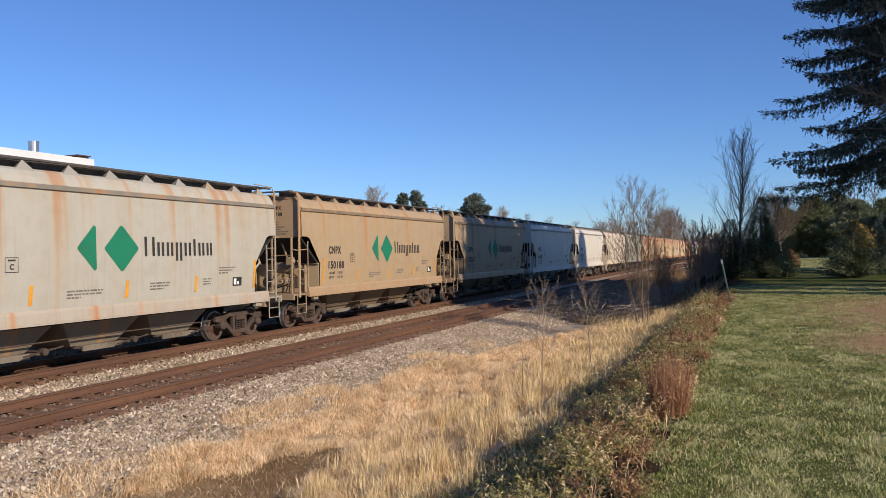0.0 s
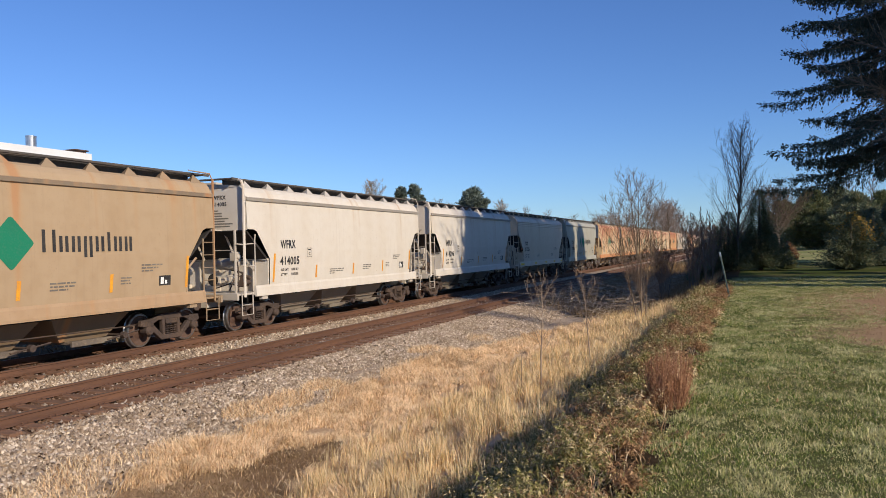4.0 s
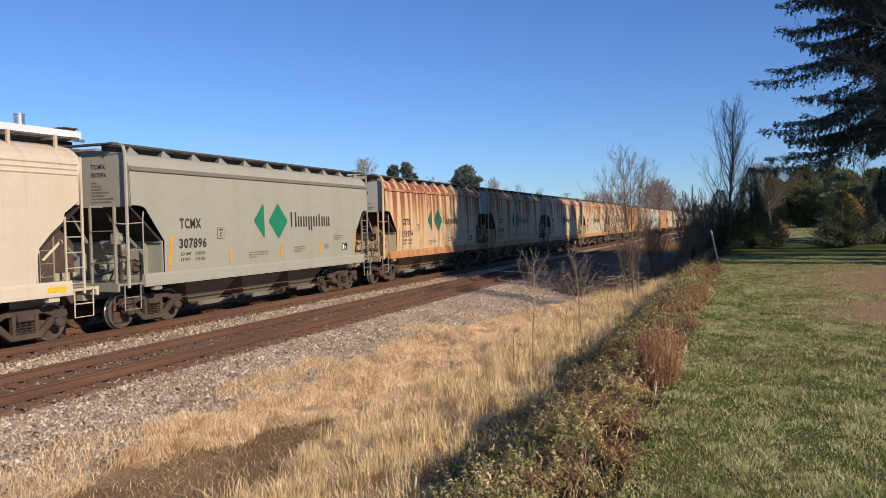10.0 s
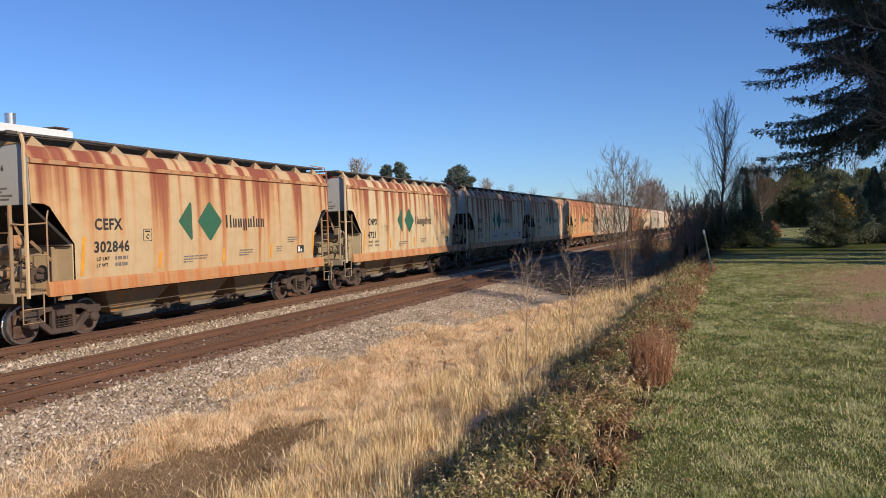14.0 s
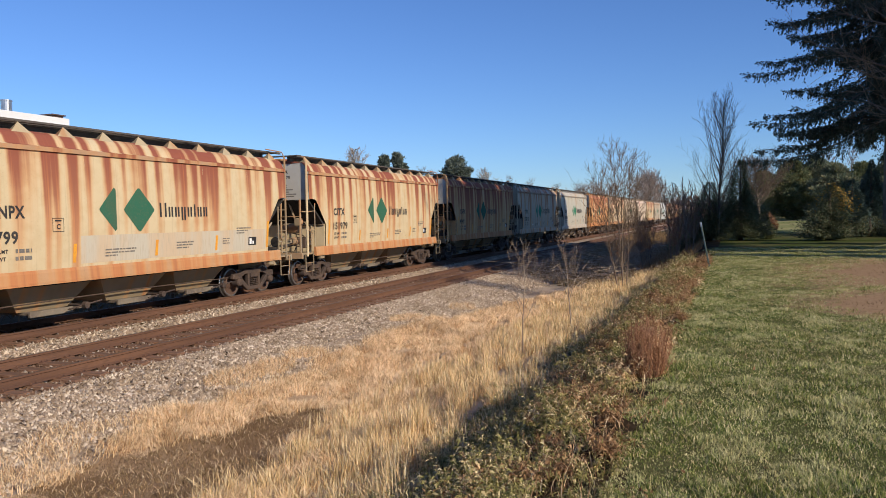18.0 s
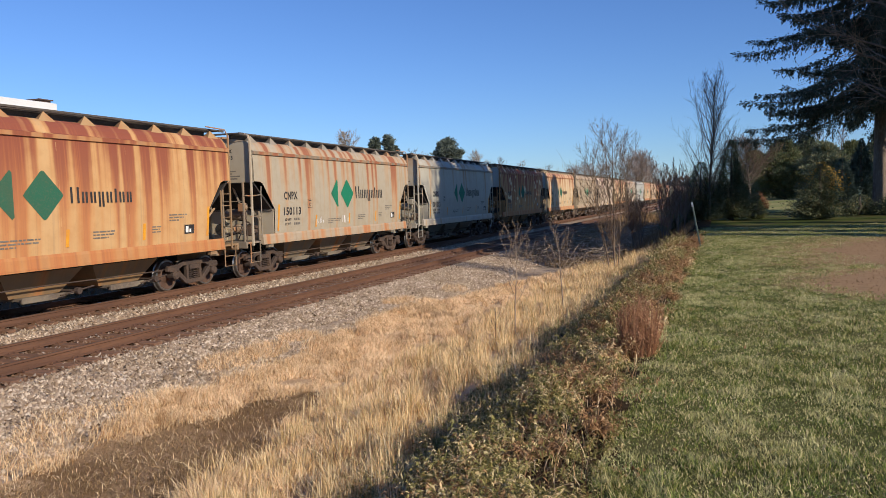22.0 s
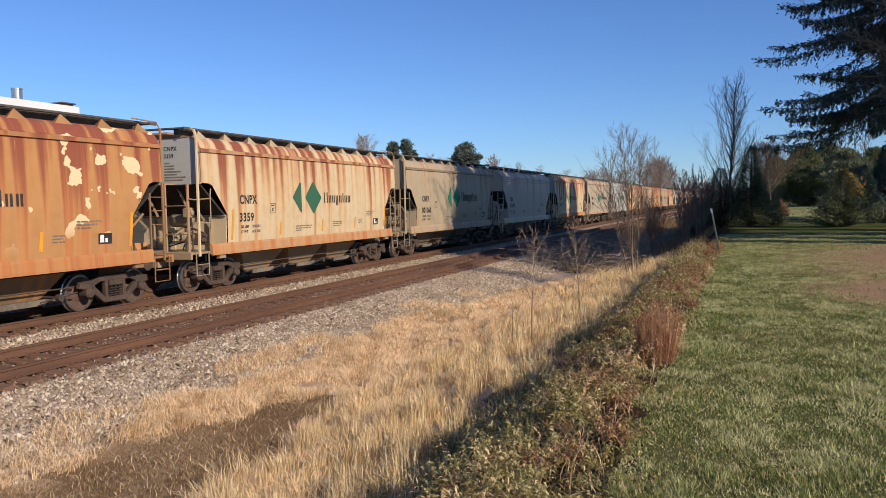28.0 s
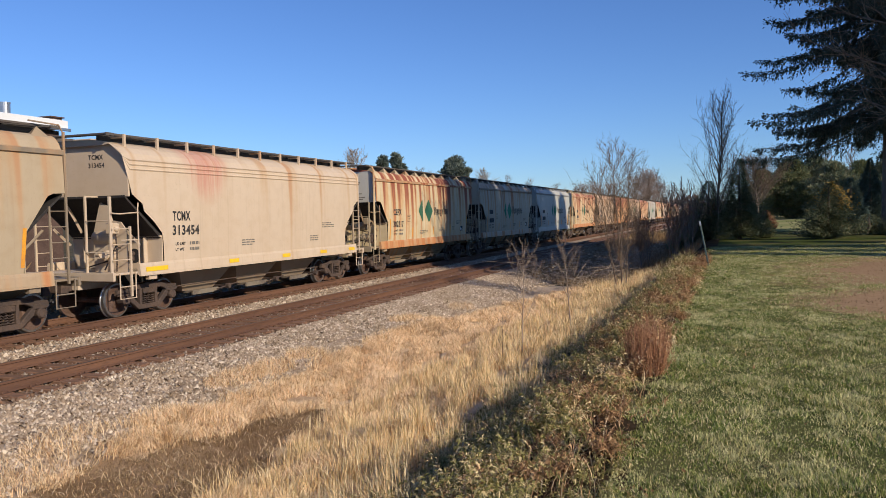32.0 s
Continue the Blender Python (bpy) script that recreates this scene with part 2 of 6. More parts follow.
PALETWIG = tinted("pale_twig", (0.40, 0.32, 0.24), (0.52, 0.43, 0.33), None, 0.8)
REDTWIG = tinted("russet_twig", (0.21, 0.145, 0.11), (0.29, 0.20, 0.155), None, 0.85)
BARK = worn("grey_bark", (0.17, 0.135, 0.105), (0.11, 0.085, 0.068), (0.25, 0.21, 0.17), 2.0, 20, 0.9, stretch=(1, 1, 0.2))
NEEDLE = tinted("spruce_needle", (0.06, 0.085, 0.07), (0.13, 0.16, 0.13), (0.17, 0.16, 0.12), 0.7, trans=0.15)
CEDAR = tinted("cedar_foliage", (0.11, 0.14, 0.085), (0.19, 0.22, 0.13), (0.25, 0.24, 0.14), 0.75, trans=0.2)
BLUENEEDLE = tinted("blue_green_needle", (0.09, 0.14, 0.125), (0.17, 0.23, 0.205), (0.12, 0.16, 0.13), 0.75, trans=0.2)
# far needles paler and bluer, distance haze put into the colour
HAZENEEDLE = tinted("hazy_far_needle", (0.13, 0.165, 0.14), (0.22, 0.26, 0.215), None, 0.8, trans=0.3)
EVERGREEN = tinted("evergreen_needle", (0.13, 0.17, 0.115), (0.25, 0.29, 0.19), (0.30, 0.28, 0.17), 0.8, trans=0.3)
PINE = tinted("pine_needle", (0.13, 0.165, 0.085), (0.22, 0.25, 0.13), (0.26, 0.25, 0.12), 0.75, trans=0.35)
GOLD = tinted("golden_foliage", (0.48, 0.31, 0.08), (0.64, 0.43, 0.14), (0.24, 0.22, 0.07), 0.7, trans=0.2)
RUSSET = tinted("russet_foliage", (0.26, 0.13, 0.075), (0.36, 0.19, 0.11), None, 0.8)
PLASTERWHITE = worn("white_cladding", (0.80, 0.80, 0.79), (0.74, 0.74, 0.73), (0.68, 0.68, 0.67), 0.4, 12, 0.6)
STEEL = worn("galvanised_steel", (0.55, 0.56, 0.57), (0.45, 0.46, 0.47), (0.62, 0.63, 0.64), 2, 20, 0.35, 0.85)
HALLBROWN = worn("hall_dark_brown", (0.10, 0.062, 0.048), (0.075, 0.046, 0.036), (0.13, 0.085, 0.065), 1, 12)
GREENPOST = worn("green_post_paint", (0.16, 0.22, 0.17), (0.22, 0.27, 0.22), (0.32, 0.33, 0.29), 3, 30, 0.6, 0.2)

# ground surfaces
LAWN = worn("lawn_soil", (0.075, 0.095, 0.024), (0.13, 0.12, 0.045), (0.035, 0.045, 0.012), 0.35, 42, 0.95, dist=0.03, spec=0.04)
# the bare patches worn into the lawn
nt, b = LAWN.node_tree, LAWN.node_tree.nodes["Principled BSDF"]
grass_col = b.inputs["Base Color"].links[0].from_socket
rough_edge = noise_of(nt, coords(nt, world=True), 1.3, 6, 0.65)
for px, py, rx, ry in ((21.0, -5.2, 7.4, 4.8), (14.4, -3.5, 2.9, 2.9)):
    v = nt.nodes.new("ShaderNodeVectorMath")
    v.operation = "LENGTH"
    nt.links.new(coords(nt, (1 / rx, 1 / ry, 0), (-px / rx, -py / ry, 0), True), v.inputs[0])
    inside = band(nt, calc(nt, "ADD", v.outputs["Value"], calc(nt, "MULTIPLY", rough_edge, 1.3)), 1.8, 1.35)
    grass_col = blend(nt, inside, grass_col, blend(nt, noise_of(nt, coords(nt, world=True), 9, 4), (0.27, 0.165, 0.088), (0.45, 0.295, 0.165)))
nt.links.new(grass_col, b.inputs["Base Color"])
FARLAWN = worn("far_lawn", (0.24, 0.25, 0.09), (0.40, 0.35, 0.16), (0.17, 0.18, 0.06), 0.08, 3, 0.95, dist=0.02, spec=0.04)
BAREDIRT = worn("bare_dirt", (0.34, 0.22, 0.14), (0.42, 0.28, 0.18), (0.25, 0.165, 0.10), 0.7, 14, 0.95, dist=0.02, spec=0.04)
# soil made darker, the ditch slope's shade put into its colour
SHADESOIL = worn("shaded_weedy_soil", (0.04, 0.027, 0.015), (0.065, 0.043, 0.022), (0.09, 0.062, 0.032), 0.8, 12, 0.95, dist=0.03, spec=0.04)
THATCH = worn("grass_thatch", (0.62, 0.43, 0.25), (0.44, 0.29, 0.165), (0.76, 0.56, 0.35), 0.8, 16, 0.95, dist=0.02, spec=0.04)
BROWNTHATCH = worn("brown_thatch", (0.25, 0.155, 0.085), (0.40, 0.265, 0.15), (0.14, 0.085, 0.045), 1.3, 26, 0.95, dist=0.03, spec=0.04)
FINES = worn("ballast_fines", (0.39, 0.305, 0.225), (0.29, 0.215, 0.15), (0.58, 0.47, 0.36), 0.7, 15, 0.95, dist=0.04, spec=0.04)
TRACKBED = worn("rusty_track_bed", (0.18, 0.11, 0.072), (0.25, 0.17, 0.12), (0.34, 0.27, 0.21), 1.2, 14, 0.95, dist=0.03, spec=0.04)
SCRUB = worn("scrub_ground", (0.09, 0.08, 0.045), (0.13, 0.10, 0.06), (0.06, 0.05, 0.03), 0.3, 5, 0.95, dist=0.03, spec=0.04)

# ---- geometry helpers ----
def box(x0, x1, y0, y1, z0, z1):
    v = [(x, y, z) for x in (x0, x1) for y in (y0, y1) for z in (z0, z1)]
    return v, [(0, 1, 3, 2), (4, 6, 7, 5), (0, 4, 5, 1), (2, 3, 7, 6), (0, 2, 6, 4), (1, 5, 7, 3)]


def prism(outline, a, b, axis="y"):
    """An outline in the two other axes, pulled from a to b along one."""
    n = len(outline)

    def at(p, q):
        return {"y": (p[0], q, p[1]), "x": (q, p[0], p[1]), "z": (p[0], p[1], q)}[axis]
    v = [at(p, a) for p in outline] + [at(p, b) for p in outline]
    return v, [tuple(range(n)), tuple(range(2 * n - 1, n - 1, -1))] + [(i, i + n, (i + 1) % n + n, (i + 1) % n) for i in range(n)]


def tube(path, radius, sides=6):
    """A round bar along a path; radius may be a list."""
    pts = [Vector(p) for p in path]
    v, f = [], []
    for i, p in enumerate(pts):
        d = (pts[min(i + 1, len(pts) - 1)] - pts[max(i - 1, 0)]).normalized()
        u = d.orthogonal().normalized() if abs(d.z) > 0.9 else d.cross(Vector((0, 0, 1))).normalized()
        w = d.cross(u)
        r = radius[i] if isinstance(radius, (list, tuple)) else radius
        v += [tuple(p + (u * math.cos(a) + w * math.sin(a)) * r) for a in [math.tau * k / sides for k in range(sides)]]
    for i in range(len(pts) - 1):
        f += [(i * sides + k, i * sides + (k + 1) % sides, (i + 1) * sides + (k + 1) % sides, (i + 1) * sides + k) for k in range(sides)]
    n = len(v)
    return v, f + [tuple(range(sides - 1, -1, -1)), tuple(range(n - sides, n))]


def lathe(outline, sides=28, axis="y", centre=(0, 0, 0)):
    """A turned solid: (along, radius) pairs round an axis."""
    v, f = [], []
    for a, r in outline:
        for k in range(sides):
            c, s = r * math.cos(math.tau * k / sides), r * math.sin(math.tau * k / sides)
            p = {"y": (c, a, s), "x": (a, c, s), "z": (c, s, a)}[axis]
            v.append((p[0] + centre[0], p[1] + centre[1], p[2] + centre[2]))
    for i in range(len(outline) - 1):
        f += [(i * sides + k, i * sides + (k + 1) % sides, (i + 1) * sides + (k + 1) % sides, (i + 1) * sides + k) for k in range(sides)]
    n = len(v)
    return v, f + [tuple(range(sides - 1, -1, -1)), tuple(range(n - sides, n))]


def joined(*geos):
    v, f = [], []
    for gv, gf in geos:
        n = len(v)
        v += gv
        f += [tuple(i + n for i in q) for q in gf]
    return v, f


def moved(geo, x=0, y=0, z=0):
    return [(a + x, b + y, c + z) for a, b, c in geo[0]], geo[1]


def mesh_of(name, geo, material, bevel=0.0, smooth=False):
    d = bpy.data.meshes.new(name)
    d.from_pydata(geo[0], [], geo[1])
    bm = bmesh.new()
    bm.from_mesh(d)
    bmesh.ops.recalc_face_normals(bm, faces=bm.faces)
    if bevel:
        bmesh.ops.bevel(bm, geom=[e for e in bm.edges if e.calc_face_angle(0) > 0.6], offset=bevel, segments=1, affect="EDGES")
    bm.to_mesh(d)
    bm.free()
    d.materials.append(material)
    if smooth:
        d.polygons.foreach_set("use_smooth", [True] * len(d.polygons))
    return d


def part(name, geo, material, parent, label="", bevel=0.0, smooth=False):
    ob = new(name, mesh_of(name, geo, material, bevel, smooth))
    ob.parent = parent
    return tagged(ob, label)


def soup(name, verts, faces, material):
    """Very many loose triangles or quads as one mesh."""
    verts, faces = np.asarray(verts, np.float32), np.asarray(faces, np.int32)
    k = faces.shape[1]
    d = bpy.data.meshes.new(name)
    d.vertices.add(len(verts))
    d.vertices.foreach_set("co", verts.ravel())
    d.loops.add(faces.size)
    d.loops.foreach_set("vertex_index", faces.ravel())
    d.polygons.add(len(faces))
    d.polygons.foreach_set("loop_start", np.arange(0, faces.size, k, dtype=np.int32))
    d.update(calc_edges=True)
    d.materials.append(material)
    return d


def thing(name, label, category, group="", at=None):
    ob = tagged(new(name), label, category, group)
    if at is not None:
        ob.matrix_world = at
    return ob


# ---- ground ----
PROFILE = [(-400, 1.6), (-14, 1.25), (-7, 1.02), (0.5, 0.92), (1.0, 0.90), (1.38, 0.78), (2.3, 0.22), (3.3, -0.04), (4.5, -0.36), (6.0, -0.52),
           (7.3, -0.5), (8.3, -0.36), (9.6, -0.23), (18.0, -0.23), (20.5, -0.62), (60, -0.6), (2000, -0.6)]


def rolling(x, y):
    return 0.05 * np.sin(x * 0.9 + 0.4 * y) * np.sin(y * 1.1 + 0.3 * x) + 0.03 * np.sin(2.3 * x + 1.0) * np.sin(1.9 * y)


def ground_z(x, y):
    x, y = np.asarray(x, float), np.asarray(y, float)
    z = np.interp(y, [p[0] for p in PROFILE], [p[1] for p in PROFILE])
    off = np.where((y > 8.6) & (y < 18.6), 0.15, 1.0)
    far = np.clip((x - 55) / 120, 0, 1) * np.clip((-1.0 - y) / 6, 0, 1)
    return z + rolling(x, y) * off * np.where(y < 0.7, 0.45, 1.0) + far * 0.5


def matted(x, y):
    """Below 1 inside the brown hollow of the ditch, a trough that runs along the foot of the straw bank."""
    mid = 6.15 + 0.07 * (x - 7) - 0.13 * np.clip(x - 7.5, 0, 9)
    half = np.clip(1.3 - 0.34 * np.clip(x - 7.0, 0, 9), 0.02, 2) + 0.14 * np.sin(2.7 * x) + 0.07 * np.sin(6.1 * x)
    return ((y - mid) / half) ** 2


def straw_edge(x):
    """Where the dry grass meets the stones."""
    return np.interp(x, [4, 7.2, 9.5, 11.1, 15, 17.8, 22.5, 31.6, 40], [7.4, 7.55, 7.85, 7.66, 7.93, 8.1, 7.3, 5.8, 4.8])


def bare_patch(x, y):
    wob = 0.7 * np.sin(x * 1.7) + 0.5 * np.sin(x * 0.8 + y * 1.3)
    big = ((x - 21 - 0.5 * wob) / 6.5) ** 2 + ((y + 5.2 + 0.4 * wob) / 4.3) ** 2
    small = ((x - 14.2 - 0.3 * wob) / 2.8) ** 2 + ((y + 3.4 + 0.2 * wob) / 2.7) ** 2
    return np.minimum(big, small)


xs = np.concatenate([np.arange(-80, -12, 4.0), np.arange(-12, 0, 1.0), np.arange(0, 46, 0.45), np.arange(46, 100, 2.0), np.geomspace(100, 3000, 26)])
ys = np.concatenate([-np.geomspace(3000, 18, 26), np.arange(-17, -9, 1.0), np.arange(-9, 21, 0.4), np.geomspace(21, 3000, 34)])
gx, gy = np.meshgrid(xs, ys)
gz = ground_z(gx, gy)
rows_n, cols_n = gx.shape
idx = np.arange(rows_n * cols_n).reshape(rows_n, cols_n)
quads = np.stack([idx[:-1, :-1], idx[:-1, 1:], idx[1:, 1:], idx[1:, :-1]], -1).reshape(-1, 4)
ground = tagged(new("ground", soup("ground", np.stack([gx, gy, gz], -1).reshape(-1, 3), quads, LAWN)), "mown lawn, weedy ditch and railway embankment", "ground", kind="structure")
for extra in (BAREDIRT, SHADESOIL, THATCH, FINES, TRACKBED, SCRUB, FARLAWN, BROWNTHATCH):
    ground.data.materials.append(extra)
cx, cy = gx[:-1, :-1] + np.diff(gx, axis=1)[:-1] / 2, gy[:-1, :-1] + np.diff(gy, axis=0)[:, :-1] / 2
wav = 0.25 * np.sin(cx * 0.7) + 0.15 * np.sin(cx * 1.9 + 1)
slot = np.zeros(cx.shape, int)
slot[(cx > 58) & (cy < 0.8)] = 7
# the darkened soil also covers the shaded slope of the ditch
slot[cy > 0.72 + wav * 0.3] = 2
slot[(cy > 2.85 + wav * 0.6) & (cx < 34)] = 3
slot[(cy > 3.2 + wav) & (cx >= 34)] = 6
slot[(cy > straw_edge(cx)) & ((cy > 5.2 + (cx - 30) * 0.8) | (cy > 9.9))] = 4
slot[(matted(cx, cy) < 0.9) & (cx > 3) & (cx < 11)] = 8
slot[(cx >= 30) & (cy > 3.2 + wav) & (cy <= 9.9) & (cy <= 5.2 + (cx - 30) * 0.8)] = 6
slot[((cy > 10.2) & (cy < 13.1)) | ((cy > 14.6) & (cy < 17.5))] = 5
slot[cy > 19.5] = 6
ground.data.polygons.foreach_set("material_index", slot.ravel().astype(np.int32))
ground.data.polygons.foreach_set("use_smooth", np.ones(slot.size, bool))

# ---- the two tracks ----
GAUGE = 1.505
NEAR_Y, FAR_Y = 11.65, 16.02
rail_shape = [(-0.07, -0.17), (0.07, -0.17), (0.07, -0.155), (0.012, -0.13), (0.010, -0.045), (0.036, -0.034), (0.036, -0.004),
              (0.028, 0.0), (-0.028, 0.0), (-0.036, -0.004), (-0.036, -0.034), (-0.010, -0.045), (-0.012, -0.13), (-0.07, -0.155)]
tie_mesh = mesh_of("tie", box(-0.115, 0.115, -1.3, 1.3, -0.17, 0.0), TIE, bevel=0.012)
plate_mesh = mesh_of("tie_plate", joined(box(-0.10, 0.10, -0.18, 0.18, 0.0, 0.016), *[lathe([(0.016, 0.014), (0.04, 0.016), (0.046, 0.004)], 6, "z", (sx, sy, 0)) for sx in (-0.06, 0.06) for sy in (-0.11, 0.11)]), RAIL)
rng = random.Random(5)


def track(y, label):
    t = tagged(thing("railway_track", label, "railway track", at=pose(0, y, 0)), kind="structure")
    for s in (-1, 1):
        r = part("rail", prism([(p + s * GAUGE / 2, q) for p, q in rail_shape], -70, 700, "x"), RAIL, t, "rust-brown steel rail")
        part("rail_head", box(-70, 700, s * GAUGE / 2 - 0.024, s * GAUGE / 2 + 0.024, 0.0005, 0.0035), RAILHEAD, r, "dull worn running surface")
    x = -8.0
    far = []
    while x < 260:
        j = rng.uniform(-0.04, 0.04)
        if x < 62:
            o = new("tie", tie_mesh)
            o.parent, o.matrix_basis = t, pose(x + j, rng.uniform(-0.06, 0.06), -0.172 + rng.uniform(-0.006, 0.004), 0, 0, rng.uniform(-1.5, 1.5))
            if x < 40:
                for s in (-1, 1):
                    q = new("tie_plate", plate_mesh)
                    q.parent, q.matrix_basis = t, pose(x + j, s * GAUGE / 2, -0.174)
        else:
            far.append(moved(box(-0.115, 0.115, -1.3, 1.3, -0.34, -0.172), x + j))
        x += 0.53
    tagged(part("far_ties", joined(*far), TIE, t), kind="stuff")
    return t


track(NEAR_Y, "empty track with rust-brown rails on wooden ties")
track(FAR_Y, "track carrying the freight train, rails brown with rust")


# ---- loose ballast ----
def stones(name, n, xr, yr, size, material, label, lift=0.0, power=1.0, seed=1):
    g = np.random.default_rng(seed)
    x = xr[0] + (xr[1] - xr[0]) * g.random(n) ** power
    y = g.uniform(yr[0], yr[1], n)
    keep = y > straw_edge(x) - 0.12 * g.random(n) ** 3
    x, y, n = x[keep], y[keep], int(keep.sum())
    z = ground_z(x, y) + lift
    octa = np.array([(1, 0, -0.3), (-1, 0, -0.3), (0, 1, -0.3), (0, -1, -0.3), (0.2, 0.1, 1)], float)
    tri = np.array([(0, 2, 4), (2, 1, 4), (1, 3, 4), (3, 0, 4)])
    a = g.uniform(0, math.tau, n)
    s = g.uniform(size[0], size[1], n)
    v = octa[None] * (s[:, None, None] * g.uniform(0.6, 1.25, (n, 1, 3)) * np.array([1, 1, 0.75])) + g.normal(0, 0.22, (n, 5, 3)) * s[:, None, None]
    c, q = np.cos(a)[:, None], np.sin(a)[:, None]
    tip = g.normal(0, 0.5, (n, 1))
    v = np.stack([v[..., 0] * c - v[..., 1] * q, v[..., 0] * q + v[..., 1] * c, v[..., 2] + tip * v[..., 0]], -1)
    v += np.stack([x, y, z + s * 0.3], -1)[:, None]
    f = (tri[None] + 5 * np.arange(n)[:, None, None]).reshape(-1, 3)
    return tagged(new(name, soup(name, v.reshape(-1, 3), f, material)), label, "ballast", kind="stuff")


stones("ballast_gravel", 80000, (3.5, 40), (7.2, 10.3), (0.018, 0.044), STONE, "grey crushed-stone ballast beside the empty track", power=1.5, seed=1)
stones("ballast_gravel", 16000, (6, 62), (13.0, 14.7), (0.022, 0.05), STONE, "pale crushed stone between the two tracks", power=1.5, seed=2)
stones("track_gravel", 16000, (5, 50), (10.3, 13.0), (0.02, 0.042), RUSTSTONE, "rust-stained stone between the ties of the empty track", 0.015, 1.5, 3)
stones("track_gravel", 9000, (8, 60), (14.7, 17.4), (0.02, 0.045), RUSTSTONE, "rust-stained stone under the train", 0.015, 1.5, 4)
stones("scattered_stones", 2600, (3.5, 26), (6.6, 8.6), (0.015, 0.04), STONE, "stray ballast stones at the edge of the dry grass", power=1.4, seed=6)


# ---- grass ----
def blades(name, x, y, length, width, lean, material, label, category, seed=0, segs=2, swirl=False):
    """Tapered bent blades rooted at x, y."""
    g = np.random.default_rng(seed)
    n = len(x)
    z = ground_z(x, y)
    a = g.uniform(0, math.tau, n)
    side = np.stack([np.cos(a), np.sin(a), np.zeros(n)], -1)
    la = a + math.pi / 2 + g.normal(0, 0.6, n)
    if swirl:
        la = 4.2 * np.sin(x * 1.7 + y * 0.9) + 3.9 * np.sin(y * 2.6 - x * 1.1) + 1.5 * np.sin(5.1 * x + 3.7 * y) + g.normal(0, 0.9, n)
    out = np.stack([np.cos(la), np.sin(la), np.zeros(n)], -1) * (lean * g.uniform(0.2, 1.3, n))[:, None]
    root = np.stack([x, y, z - 0.003], -1)
    up = np.array([0, 0, 1.0])
    lv = []
    for k in range(segs):
        h = k / segs
        p = root + up * (length * (h - 0.25 * h * h * lean))[:, None] + out * (length * h * h)[:, None]
        w = (width * (1 - 0.45 * h) / 2)[:, None]
        lv += [p - side * w, p + side * w]
    lv.append(root + up * (length * (1 - 0.25 * lean))[:, None] + out * length[:, None])
    v = np.stack(lv, 1)
    m = 2 * segs + 1
    f = []
    for k in range(segs - 1):
        b0 = 2 * k
        f += [(b0, b0 + 1, b0 + 3), (b0, b0 + 3, b0 + 2)]
    f.append((2 * segs - 2, 2 * segs - 1, 2 * segs))
    f = (np.array(f)[None] + m * np.arange(n)[:, None, None]).reshape(-1, 3)
    return tagged(new(name, soup(name, v.reshape(-1, 3), f, material)), label, category, kind="stuff")


g = np.random.default_rng(11)


def wave(x, y, s=1.0):
    return np.sin(x * 1.3 * s + 0.7 * y) * np.sin(y * 1.7 * s - 0.4 * x) + 0.5 * np.sin(x * 3.1 * s + y * 2.3)


def clumped(x, y):
    """Uneven growth at a hand's width and a foot's."""
    s = 0
    for q, k in ((0.3, 7.1), (1.4, 9.7), (2.2, 5.3), (2.9, 12.9), (0.9, 17.1), (1.9, 21.7)):
        s = s + np.sin((x * math.cos(q) + y * math.sin(q)) * k + 3 * q + 0.9 * np.sin(1.7 * y + q * x))
    return s / 6


# lawn, dense near the eye
n = 760000
x = 1.8 + 34 * g.random(n) ** 1.9
y = 0.86 + 0.12 * np.sin(x) + 0.1 * np.sin(3.1 * x) + 0.07 * np.sin(7.3 * x) - (1.5 + 0.34 * x + 0.8) * g.random(n)
c = clumped(x, y)
keep = (bare_patch(x, y) > 0.35 + 1.1 * g.random(n) ** 1.3) & (y > -0.31 * x - 1.6) & (g.random(n) < 0.92 + 0.6 * c)
x, y, c = x[keep], y[keep], c[keep]
blades("lawn_grass", x, y, g.uniform(0.020, 0.046, len(x)) * (1 + 0.25 * np.clip(wave(x, y), -0.3, 1)) * np.clip(1.0 + 1.3 * c, 0.6, 1.8), g.uniform(0.0034, 0.0066, len(x)) * (1 + x / 10), g.uniform(0.4, 1.5, len(x)), BLADE, "short mown green lawn with straw-coloured blades", "grass", 12, 1)
# dead leaves lying about the lawn
n = 90
x, y = 4 + 22 * g.random(n) ** 1.4, 0.8 - 5 * g.random(n) ** 1.3
blades("lawn_litter", x, y, g.uniform(0.03, 0.06, n), g.uniform(0.015, 0.03, n), g.uniform(1.0, 1.6, n), DEADLEAF, "scattered tan leaves lying on the lawn", "leaves", 19, 2)

# dead grass lying over the bare earth
n = 9000
x, y = g.uniform(11, 28, n), g.uniform(-9.0, -1.0, n)
keep = bare_patch(x, y) < 0.5 + 0.9 * g.random(n)
x, y = x[keep], y[keep]
blades("dead_grass", x, y, g.uniform(0.02, 0.07, len(x)), g.uniform(0.006, 0.016, len(x)), g.uniform(0.9, 1.8, len(x)), MATTED, "thin dead grass over the bare earth of the lawn", "grass", 24, 2)

